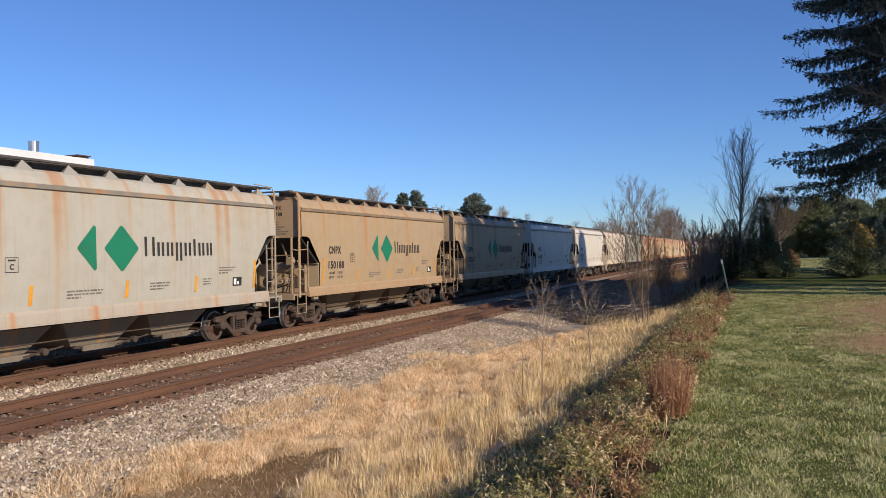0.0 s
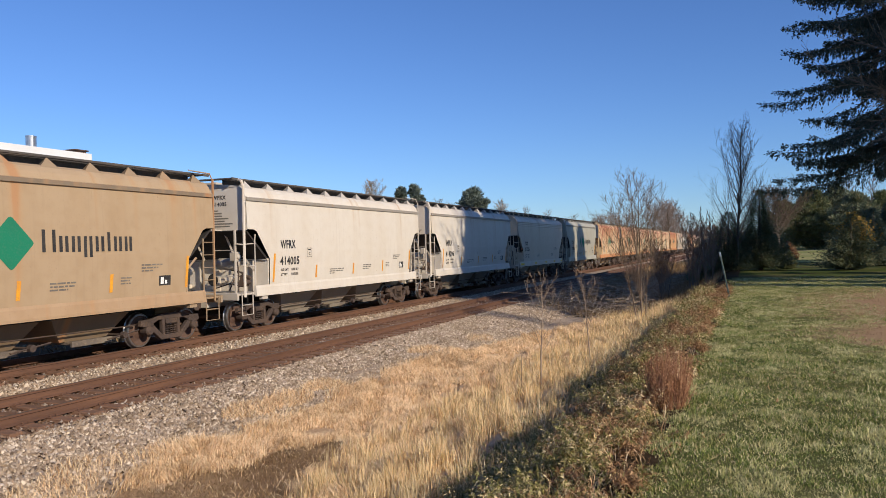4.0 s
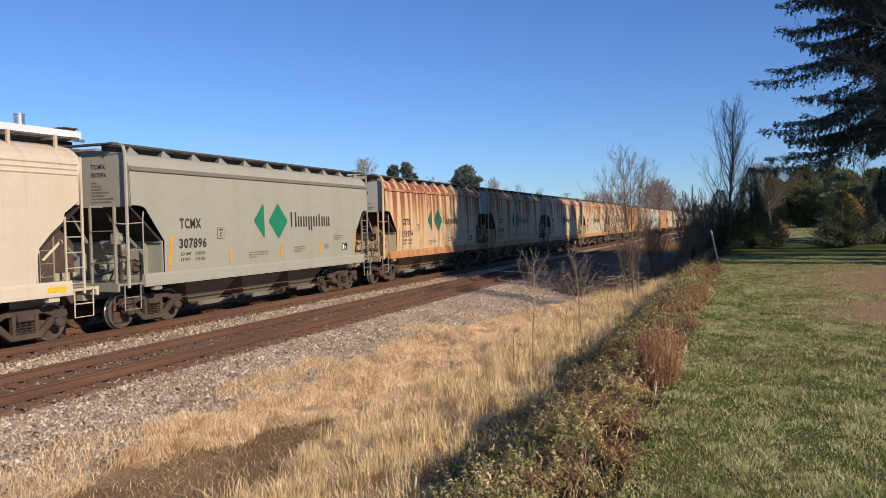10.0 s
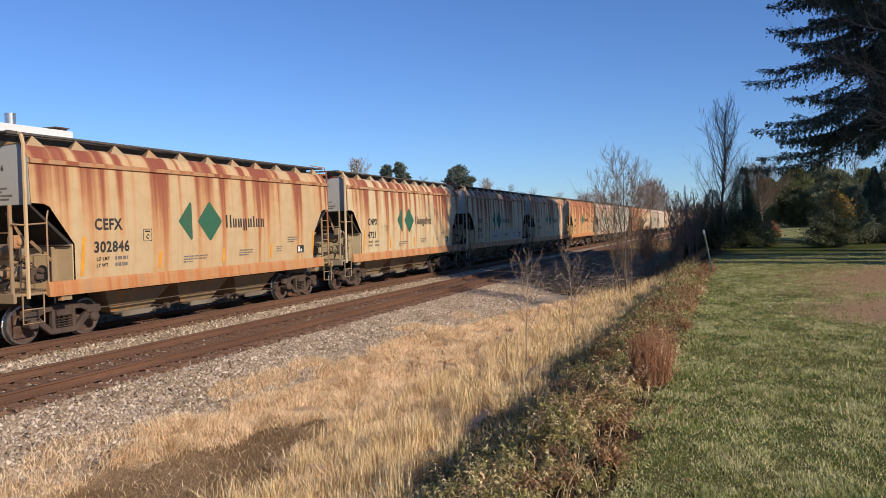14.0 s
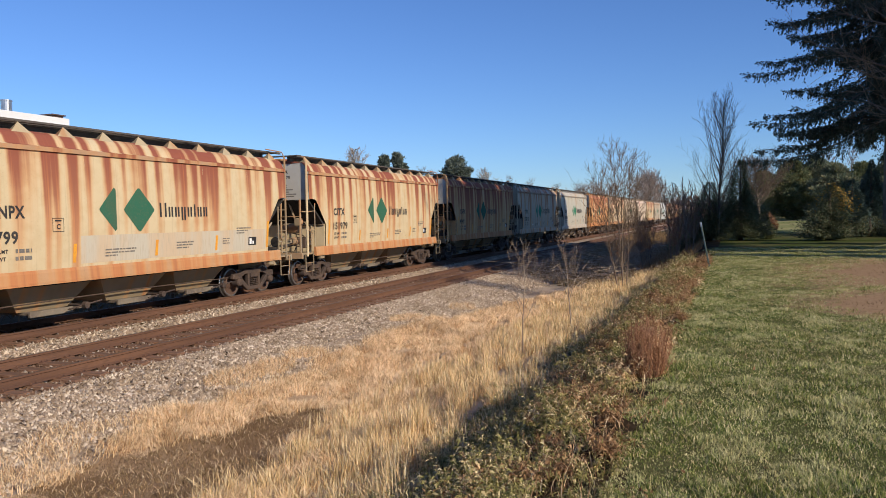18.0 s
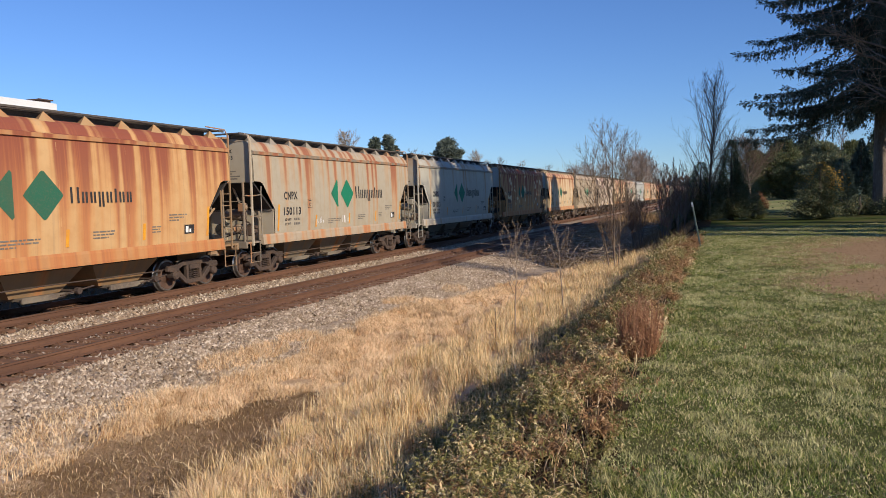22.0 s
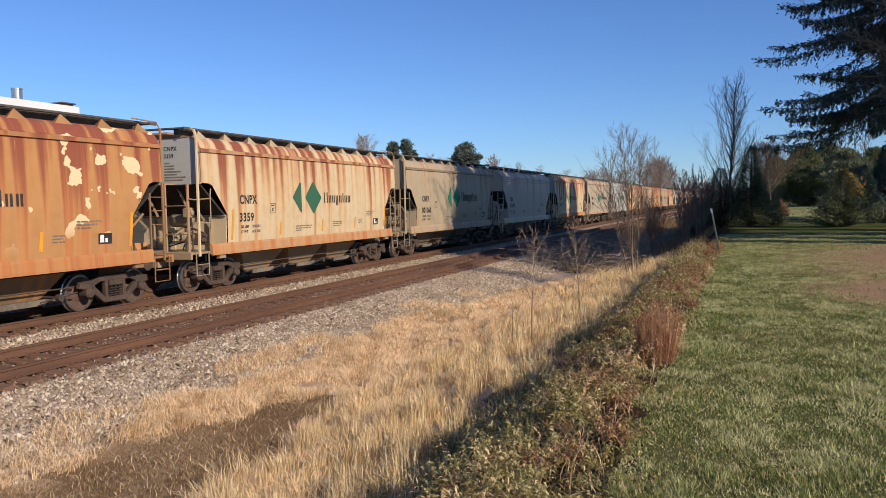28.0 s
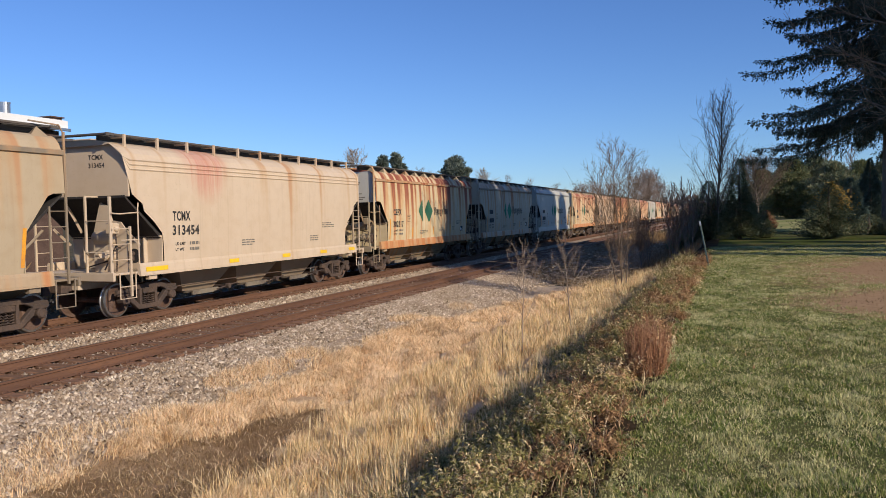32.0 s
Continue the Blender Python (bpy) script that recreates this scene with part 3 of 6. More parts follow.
# combed, matted straw on the bank towards the stones
n = 360000
x = 4.0 + 33 * g.random(n) ** 1.6
y = 3.3 + 5.0 * g.random(n) ** 0.8
edge = straw_edge(x) + 0.1 * np.sin(x * 2.3) + 0.06 * np.sin(x * 6.7) + g.normal(0, 0.09, n)
inner = 3.75 + 0.35 * np.sin(x * 1.1) + g.normal(0, 0.35, n)
c = clumped(0.4 * x, 0.4 * y)
keep = (y < edge) & (y > inner) & (matted(x, y) > 0.7 + 0.6 * g.random(n)) & (c > -0.62 + 0.3 * g.random(n))
x, y, c = x[keep], y[keep], c[keep]
blades("matted_straw", x, y, g.uniform(0.09, 0.22, len(x)) * np.clip(0.85 + 1.1 * c, 0.4, 1.5), g.uniform(0.0034, 0.0075, len(x)) * (1 + x / 26), g.uniform(0.4, 1.6, len(x)), STRAW, "matted straw-coloured dry grass on the bank of the ditch", "grass", 13, 2, True)
keep = g.random(len(x)) < 0.07
x, y = x[keep], y[keep]
blades("grass_undergrowth", x, y, g.uniform(0.04, 0.12, len(x)), g.uniform(0.005, 0.010, len(x)), g.uniform(0.6, 1.6, len(x)), MATTED, "brown undergrowth below the dry grass", "grass", 16, 2, True)

# taller golden stalks at the foot of the weeds
n = 105000
x = 4.0 + 29 * g.random(n) ** 1.5
inner = 2.72 - 0.01 * (x - 8) + 0.2 * np.sin(x * 1.1) + 0.15 * np.sin(x * 3.3) + g.normal(0, 0.24, n)
y = inner + 2.6 * g.random(n) ** 1.2
keep = (matted(x, y) > 0.75 + 0.5 * g.random(n)) & (clumped(0.6 * x, 0.6 * y) > -0.34 + 0.45 * g.random(n))
x, y = x[keep], y[keep]
blades("dry_grass", x, y, g.uniform(0.10, 0.30, len(x)) * np.clip(0.8 + 1.5 * clumped(0.6 * x, 0.6 * y), 0.35, 1.6), g.uniform(0.0035, 0.0075, len(x)) * (1 + x / 26), 0.1 + 1.0 * g.random(len(x)) ** 1.4, GOLDSTRAW, "tall golden dry grass in the ditch", "grass", 23, 3)

# flattened thatch in the hollow
n = 60000
x, y = g.uniform(3.4, 11.0, n), g.uniform(3.8, 8.0, n)
keep = matted(x, y) < 1.15
x, y = x[keep], y[keep]
blades("matted_grass", x, y, g.uniform(0.02, 0.08, len(x)), g.uniform(0.004, 0.010, len(x)), g.uniform(0.9, 1.8, len(x)), MATTED, "flattened brown thatch in the hollow of the ditch", "grass", 14)

keep = g.random(len(x)) < 0.10
x, y = x[keep], y[keep]
blades("fallen_straw", x, y, g.uniform(0.05, 0.14, len(x)), g.uniform(0.004, 0.008, len(x)), g.uniform(1.0, 2.0, len(x)), STRAW, "loose straw lying over the thatch", "grass", 17)

# tufts out on the stones
tufts = []
for tx, ty, tn, tr in ((11.6, 8.35, 1500, 0.5), (12.6, 8.25, 1500, 0.45), (14.1, 8.4, 1500, 0.4), (19.5, 8.4, 1500, 0.5), (7.7, 8.2, 650, 0.45), (6.8, 7.95, 700, 0.5), (6.0, 7.7, 500, 0.5), (8.9, 7.9, 400, 0.4), (23.0, 8.0, 500, 0.5)):
    a, r = g.uniform(0, math.tau, tn), tr * np.sqrt(g.random(tn))
    tufts.append(np.stack([tx + 1.6 * r * np.cos(a), ty + 0.75 * r * np.sin(a)], -1))
tufts = np.concatenate(tufts)
blades("grass_tufts", tufts[:, 0], tufts[:, 1], g.uniform(0.07, 0.22, len(tufts)), g.uniform(0.005, 0.009, len(tufts)), g.uniform(0.5, 1.5, len(tufts)), STRAW, "dry straw tufts growing through the ballast", "grass", 15, 3)


# ---- leafy weeds between lawn and ditch ----
def weeds(name, n, xr, yr, height, leaf, per, material, label, seed, power=1.5, droop=0.35, bunch=9):
    q = np.random.default_rng(seed)
    c = n // bunch
    own = q.integers(0, c, n)
    hx = xr[0] + (xr[1] - xr[0]) * q.random(c) ** power
    hy = q.uniform(yr[0], yr[1], c)
    off = q.normal(0, 0.026 * math.sqrt(bunch), (n, 2))
    x, y = hx[own] + off[:, 0] * 1.3, hy[own] + off[:, 1]
    z = ground_z(x, y)
    h = q.uniform(height[0], height[1], n) * (0.35 + 1.5 * q.random(c) ** 1.5)[own] * (1.2 - 2.2 * np.minimum(0.4, np.hypot(off[:, 0], off[:, 1])))
    tilt = q.normal(0, 0.28, (n, 2))
    k = q.random((n, per)) ** 0.6
    p = np.stack([x[:, None] + tilt[:, :1] * k * h[:, None], y[:, None] + tilt[:, 1:] * k * h[:, None], z[:, None] + k * h[:, None]], -1).reshape(-1, 3)
    m = len(p)
    a = q.uniform(0, math.tau, m)
    ln = q.uniform(leaf[0], leaf[1], m)
    d = np.stack([np.cos(a), np.sin(a), q.normal(0.1, 0.75, m) - droop * 0.4], -1) * ln[:, None]
    s = np.stack([-np.sin(a), np.cos(a), q.normal(0, 1.0, m)], -1) * (ln * q.uniform(0.10, 0.18, m))[:, None]
    mid = p + d * 0.5
    end = p + d - np.array([0, 0, 1]) * (ln * droop)[:, None]
    v = np.stack([p, mid + s, end, mid - s], 1).reshape(-1, 3)
    f = (np.array([(0, 1, 2, 3)])[None] + 4 * np.arange(m)[:, None, None]).reshape(-1, 4)
    ob = tagged(new(name, soup(name, v, f, material)), label, "weeds", kind="stuff")
    blades(name + "_stems", x, y, h, np.full(n, 0.005), np.full(n, 0.3), TWIG, "thin dry stems of the weeds", "weeds", seed + 1, 3)
    return ob


def fronds(name, clumps, per, xr, yr, length, material, label, seed, power=1.5):
    """Feathery leaves that arch out from clumps; each leaf is one toothed strip."""
    q = np.random.default_rng(seed)
    hx, hy = xr[0] + (xr[1] - xr[0]) * q.random(clumps) ** power, q.uniform(yr[0], yr[1], clumps)
    room = np.sin(hx * 3.1 + 1.3 * hy) * np.sin(hy * 3.7 - hx) > -0.35
    hx, hy, clumps = hx[room], hy[room], int(room.sum())
    big = 0.55 + 0.9 * q.random(clumps) ** 1.4
    own = np.repeat(np.arange(clumps), per)
    n = len(own)
    a = q.uniform(0, math.tau, n)
    ln = q.uniform(length[0], length[1], n) * big[own]
    rise = q.uniform(0.3, 1.9, n)
    foot = q.normal(0, 0.05, (n, 2)) * big[own][:, None]
    x0, y0 = hx[own] + foot[:, 0], hy[own] + foot[:, 1]
    z0 = ground_z(x0, y0) + 0.6 * ln * q.random(n)
    dx, dy = np.cos(a), np.sin(a)
    K = 10
    rib, tips = [], []
    for k in range(K + 1):
        t = k / K
        out, up = ln * t * 0.8, ln * rise * (t - 0.62 * t * t)
        rib.append(np.stack([x0 + dx * out, y0 + dy * out, z0 + up], -1))
    for k in range(K):
        mid = 0.3 * rib[k] + 0.7 * rib[k + 1]
        w = ln * 0.10 * (1 - k / (K + 1)) ** 0.7 * (0.45 + 0.55 * (k > 1)) * q.uniform(0.4, 1.4, n)
        for s in (-1, 1):
            tips.append(mid + np.stack([-dy * s * w + dx * w * 0.5, dx * s * w + dy * w * 0.5, w * q.normal(0.0, 0.5, n)], -1))
    v = np.stack(rib + tips, 1)
    m = v.shape[1]
    f = np.array([t for k in range(K) for t in ((k, k + 1, K + 1 + 2 * k), (k + 1, k, K + 2 + 2 * k))])
    f = (f[None] + m * np.arange(n)[:, None, None]).reshape(-1, 3)
    return tagged(new(name, soup(name, v.reshape(-1, 3), f, material)), label, "weeds", kind="stuff")


def mounds(name, clumps, stems, leaves, xr, yr, height, leaf, material, label, seed, power=1.4, droop=0.8):
    """Low mounded herbs: arching stems from each root, small drooping leaves along every stem."""
    q = np.random.default_rng(seed)
    hx = xr[0] + (xr[1] - xr[0]) * q.random(clumps) ** power
    hy = yr[0] + (yr[1] - yr[0]) * q.random(clumps)
    big = q.uniform(height[0], height[1], clumps) * (0.6 + 0.7 * q.random(clumps) ** 2)
    own = np.repeat(np.arange(clumps), stems)
    n = len(own)
    a = q.uniform(0, math.tau, n)
    ln = big[own] * q.uniform(0.6, 1.25, n)
    spread = q.uniform(0.25, 1.15, n)
    foot = q.normal(0, 0.05, (n, 2))
    x0, y0 = hx[own] + foot[:, 0], hy[own] + foot[:, 1]
    z0 = ground_z(x0, y0)
    t = (np.arange(leaves)[None] + q.random((n, leaves))) / leaves * 0.85 + 0.15
    out = ln[:, None] * spread[:, None] * t ** 1.5
    up = ln[:, None] * (1.15 * t - 0.55 * spread[:, None] * t * t)
    p = np.stack([x0[:, None] + np.cos(a)[:, None] * out, y0[:, None] + np.sin(a)[:, None] * out, z0[:, None] + up], -1).reshape(-1, 3)
    m = len(p)
    b = np.repeat(a, leaves) + q.normal(0, 1.2, m)
    ll = q.uniform(leaf[0], leaf[1], m) * (1.25 - 0.6 * t.ravel()) * (1 + p[:, 0] / 40)
    d = np.stack([np.cos(b), np.sin(b), q.normal(0.15, 0.5, m)], -1) * ll[:, None]
    s = np.stack([-np.sin(b), np.cos(b), q.normal(0, 0.7, m)], -1) * (ll * q.uniform(0.07, 0.14, m))[:, None]
    mid, end = p + 0.5 * d, p + d - np.array([0, 0, 1]) * (ll * droop * q.random(m))[:, None]
    v = np.stack([p, mid + s, end, mid - s], 1).reshape(-1, 3)
    f = np.array([(0, 1, 2, 3)])[None] + 4 * np.arange(m)[:, None, None]
    return tagged(new(name, soup(name, v, f.reshape(-1, 4), material)), label, "weeds", kind="stuff")


mounds("leafy_weeds", 120, 30, 24, (3.4, 27), (1.0, 1.85), (0.16, 0.42), (0.022, 0.055), WEED, "dusty-green mounded weeds along the lawn edge", 21)
mounds("withered_weeds", 170, 30, 24, (3.2, 27), (0.74, 1.8), (0.14, 0.32), (0.02, 0.05), DEADLEAF, "withered tan weeds among the green ones", 31)
mounds("bleached_weeds", 30, 22, 24, (3.6, 24), (0.75, 1.7), (0.13, 0.30), (0.02, 0.05), GOLDSTRAW, "bleached straw-coloured weeds in the sun", 27)
mounds("low_weeds", 90, 18, 14, (3.4, 22), (0.66, 1.2), (0.07, 0.14), (0.02, 0.045), WEED, "low green weeds spilling onto the lawn", 25)
mounds("ditch_weeds", 300, 18, 14, (3.6, 24), (1.6, 2.85), (0.10, 0.26), (0.02, 0.05), WEED, "low green weeds on the shaded slope of the ditch", 29)
fronds("feathery_weeds", 90, 20, (3.2, 24), (0.9, 1.9), (0.06, 0.17), WEED, "feathery pale-green leaves among the weeds", 22)
weeds("fallen_leaves", 420, (3.2, 9), (0.5, 1.9), (0.02, 0.06), (0.02, 0.042), 5, DEADLEAF, "fallen brown leaves at the lawn edge", 41)
n = 2600
x, y = 3.4 + 27 * g.random(n) ** 1.5, g.uniform(0.7, 2.3, n)
keep = wave(1.7 * x, 1.7 * y) > 0.1
x, y = x[keep], y[keep]
blades("seed_stalks", x, y, g.uniform(0.08, 0.26, len(x)), g.uniform(0.004, 0.008, len(x)), g.uniform(0.3, 1.3, len(x)), DEADLEAF, "brown seed stalks standing among the weeds", "weeds", 38, 3)
n = 3000
x, y = 3.4 + 26 * g.random(n) ** 1.5, g.uniform(0.75, 2.5, n)
blades("straw_weeds", x, y, g.uniform(0.06, 0.22, n), g.uniform(0.004, 0.007, n), g.uniform(0.3, 1.3, n), STRAW, "bleached straw-coloured stalks among the weeds", "weeds", 36, 3)

# ---- trees and shrubs ----
def sticks(segs, sides=4):
    """Tapered bars from rows of (start, end, radius at each end), all in one mesh."""
    s = np.array(segs, float)
    a, b, ra, rb = s[:, 0:3], s[:, 3:6], s[:, 6], s[:, 7]
    d = b - a
    d /= np.linalg.norm(d, axis=1, keepdims=True) + 1e-9
    ref = np.where(np.abs(d[:, 2:3]) > 0.9, np.array([[1.0, 0, 0]]), np.array([[0, 0, 1.0]]))
    u = np.cross(d, ref)
    u /= np.linalg.norm(u, axis=1, keepdims=True)
    w = np.cross(d, u)
    rings = []
    for p, r in ((a, ra), (b, rb)):
        for k in range(sides):
            t = math.tau * k / sides
            rings.append(p + (u * math.cos(t) + w * math.sin(t)) * r[:, None])
    v = np.stack(rings, 1).reshape(-1, 3)
    f = np.array([(k, (k + 1) % sides, sides + (k + 1) % sides, sides + k) for k in range(sides)])
    f = (f[None] + 2 * sides * np.arange(len(s))[:, None, None]).reshape(-1, 4)
    return v, f


def shoot(r, p, d, length, radius, pieces, bend, lift, thin):
    """One limb as bent pieces: rows for sticks()."""
    q, dirn, rad, out = Vector(p), Vector(d).normalized(), radius, []
    for k in range(pieces):
        dirn = (dirn + Vector((r.gauss(0, bend), r.gauss(0, bend), r.gauss(0, bend) + lift))).normalized()
        e = q + dirn * (length / pieces)
        r2 = max(thin, radius * (1 - 0.85 * (k + 1) / pieces))
        out.append((*q, *e, rad, r2))
        q, rad = e, r2
    return out


def off_axis(r, dirn, angle):
    d = Vector(dirn).normalized()
    side = d.orthogonal().normalized()
    side.rotate(Matrix.Rotation(r.uniform(0, math.tau), 3, d))
    return d * math.cos(angle) + side * math.sin(angle)


def bare_tree(name, x, y, height, width, label, seed, stems=1, low=0.2, rise=1.0, n=(34, 6, 4), radius=0.10, bark=None, twig=None, thin=0.004, tilt=0.22, category="tree", group="", peak=0.35):
    """A leafless tree: one or more leaders, side limbs whose length follows the crown, twigs on the limbs."""
    r = random.Random(seed)
    t = thing(name, label, category, group, pose(x, y, float(ground_z(x, y)) - 0.03))
    wood, fine = [], []
    for st in range(stems):
        a = math.tau * st / stems + r.uniform(-0.4, 0.4)
        lean = tilt * r.uniform(0.3, 1.0) if stems > 1 else 0.02
        H = height * (r.uniform(0.72, 1.0) if stems > 1 else 1.0)
        R = radius * (r.uniform(0.5, 1.0) if stems > 1 else 1.0)
        base = (0.14 * math.cos(a), 0.14 * math.sin(a), 0) if stems > 1 else (0, 0, 0)
        lead = shoot(r, base, (lean * math.cos(a), lean * math.sin(a), 1), H, R, 10, 0.035, 0.02, thin)
        wood += lead
        for k in range(n[0]):
            u = (k + r.random()) / n[0]
            h = low + (0.97 - low) * u
            i = min(9, int(h * 10))
            seg = lead[i]
            p = Vector(seg[:3]).lerp(Vector(seg[3:6]), h * 10 - i)
            az = 2.4 * k + r.uniform(-0.5, 0.5)
            full = (u + 0.12) ** peak * (1 - u * 0.92) ** 0.75
            L = max(0.12 * width, width * 1.25 * full * r.uniform(0.65, 1.1))
            d = (math.cos(az), math.sin(az), rise * r.uniform(0.7, 1.3))
            limb = shoot(r, p, d, L, max(thin * 1.5, R * 0.42 * (1 - 0.7 * h)), 5, 0.09, 0.07 * rise, thin)
            wood += limb
            for m in range(n[1]):
                g = limb[min(4, 1 + int(m * 4 / n[1]))]
                q = Vector(g[:3]).lerp(Vector(g[3:6]), r.random())
                ax = Vector(g[3:6]) - Vector(g[:3])
                l2 = L * r.uniform(0.22, 0.45)
                sub = shoot(r, q, off_axis(r, ax, r.uniform(0.4, 0.9)) + Vector((0, 0, 0.25 * rise)), l2, thin * 1.5, 3, 0.12, 0.05 * rise, thin)
                fine += sub
                for _ in range(n[2]):
                    g2 = sub[r.randrange(3)]
                    q2 = Vector(g2[:3]).lerp(Vector(g2[3:6]), r.random())
                    fine += shoot(r, q2, off_axis(r, Vector(g2[3:6]) - Vector(g2[:3]), r.uniform(0.3, 0.8)), l2 * r.uniform(0.25, 0.55), thin, 2, 0.12, 0.04, thin * 0.7)
    for nm, segs, m in (("trunk", wood, bark or BARK), ("crown", fine, twig or TWIG)):
        if segs:
            o = new(nm, soup(nm, *sticks(segs, 5 if nm == "trunk" else 3), m))
            o.parent = t
    return t


def flakes(pts, dirs, length, width, g):
    """Leaf-shaped quads at pts, each pointing along dirs."""
    n = len(pts)
    d = dirs / (np.linalg.norm(dirs, axis=1, keepdims=True) + 1e-9)
    side = np.cross(d, g.normal(0, 1, (n, 3)))
    side /= np.linalg.norm(side, axis=1, keepdims=True) + 1e-9
    ln, w = length[:, None], width[:, None]
    v = np.stack([pts, pts + d * ln * 0.45 + side * w, pts + d * ln, pts + d * ln * 0.45 - side * w], 1).reshape(-1, 3)
    return v, np.arange(4 * n).reshape(-1, 4)


def cone_tree(name, x, y, height, radius, label, seed, material, n=6000, size=0.2, skirt=0.05, shape=1.0, category="tree", ragged=0.25, tip=None):
    """A dense evergreen: layered flakes hung round a trunk, ragged outline."""
    g = np.random.default_rng(seed)
    t = thing(name, label, category, at=pose(x, y, float(ground_z(x, y)) - 0.03))
    part("trunk", tube([(0, 0, 0), (0, 0, height * 0.5), (0, 0, height * 0.95)], [radius * 0.09 + 0.03, radius * 0.06 + 0.02, 0.012], 7), BARK, t)
    h = skirt + (1 - skirt) * g.random(n) ** 1.35
    a = g.uniform(0, math.tau, n)
    lobes = 1 + ragged * np.sin(3 * a + 9 * h + seed) * np.sin(14 * h + 2 * a) + g.normal(0, ragged * 0.4, n)
    edge = radius * np.clip(1 - h, 0.02, 1) ** shape * np.clip((h - skirt) / 0.08 + 0.55, 0, 1) * lobes
    rr = edge * (1 - 0.45 * g.random(n) ** 2)
    p = np.stack([rr * np.cos(a), rr * np.sin(a), h * height], -1)
    d = np.stack([np.cos(a), np.sin(a), g.normal(0.1, 0.5, n)], -1)
    core = g.random(n) < 0.35
    p[core, :2] *= 0.62
    big = np.where(core, 1.7, 1.0) * np.clip(1.2 - h, 0.3, 1.0)
    v, f = flakes(p, d, size * big * g.uniform(0.6, 1.5, n), size * big * g.uniform(0.18, 0.34, n), g)
    o = new("crown", soup("crown", v, f, material))
    o.parent = t
    if tip is not None:
        m = int(n * 0.4)
        k = g.integers(0, n, m)
        k = k[(p[k, 2] > 0.52 * height) & (np.cos(a[k] + 0.6) > -0.35) & (np.sin(5 * a[k] + 11 * h[k]) > -0.2)]
        v, f = flakes(p[k] * np.array([1.08, 1.08, 1.02]), d[k], size * g.uniform(0.8, 1.6, len(k)), size * g.uniform(0.3, 0.6, len(k)), g)
        o = new("golden_crown", soup("golden_crown", v, f, tip))
        o.parent = t
        tagged(o, "golden-yellow outer leaves")
    return t


def pine_tree(name, x, y, height, radius, label, seed, material, clumps=60, low=0.25, size=0.35, per=70, category="tree", spire=2.2):
    """An open evergreen: limbs that end in clumps of needles."""
    g, r = np.random.default_rng(seed), random.Random(seed)
    t = thing(name, label, category, at=pose(x, y, float(ground_z(x, y)) - 0.03))
    segs = [(0, 0, 0, 0.1, 0, height * 0.5, radius * 0.06 + 0.05, radius * 0.04 + 0.03), (0.1, 0, height * 0.5, 0, 0.1, height * 0.95, radius * 0.04 + 0.03, 0.02)]
    ps, ds = [], []
    for _ in range(clumps):
        h = low + (1 - low) * r.random()
        a = r.uniform(0, math.tau)
        rr = radius * r.uniform(0.25, 1.0) * min(1.0, spire * (1.04 - h)) * min(1.0, (h - low) * 4 + 0.6)
        c = np.array([rr * math.cos(a), rr * math.sin(a), h * height])
        segs.append((0, 0, max(0.3, (h - 0.07) * height), *c, 0.05, 0.012))
        k = g.normal(0, 1, (per, 3))
        k /= np.linalg.norm(k, axis=1, keepdims=True)
        sc = radius * r.uniform(0.16, 0.30)
        ps.append(c + k * sc * g.random((per, 1)) ** 0.5 * np.array([1, 1, 0.6]))
        ds.append(k + np.array([0, 0, 0.4]))
    ps, ds = np.concatenate(ps), np.concatenate(ds)
    o = new("trunk", soup("trunk", *sticks(segs, 5), BARK))
    o.parent = t
    n = len(ps)
    v, f = flakes(ps, ds, size * g.uniform(0.6, 1.4, n), size * g.uniform(0.12, 0.28, n), g)
    o = new("crown", soup("crown", v, f, material))
    o.parent = t
    return t


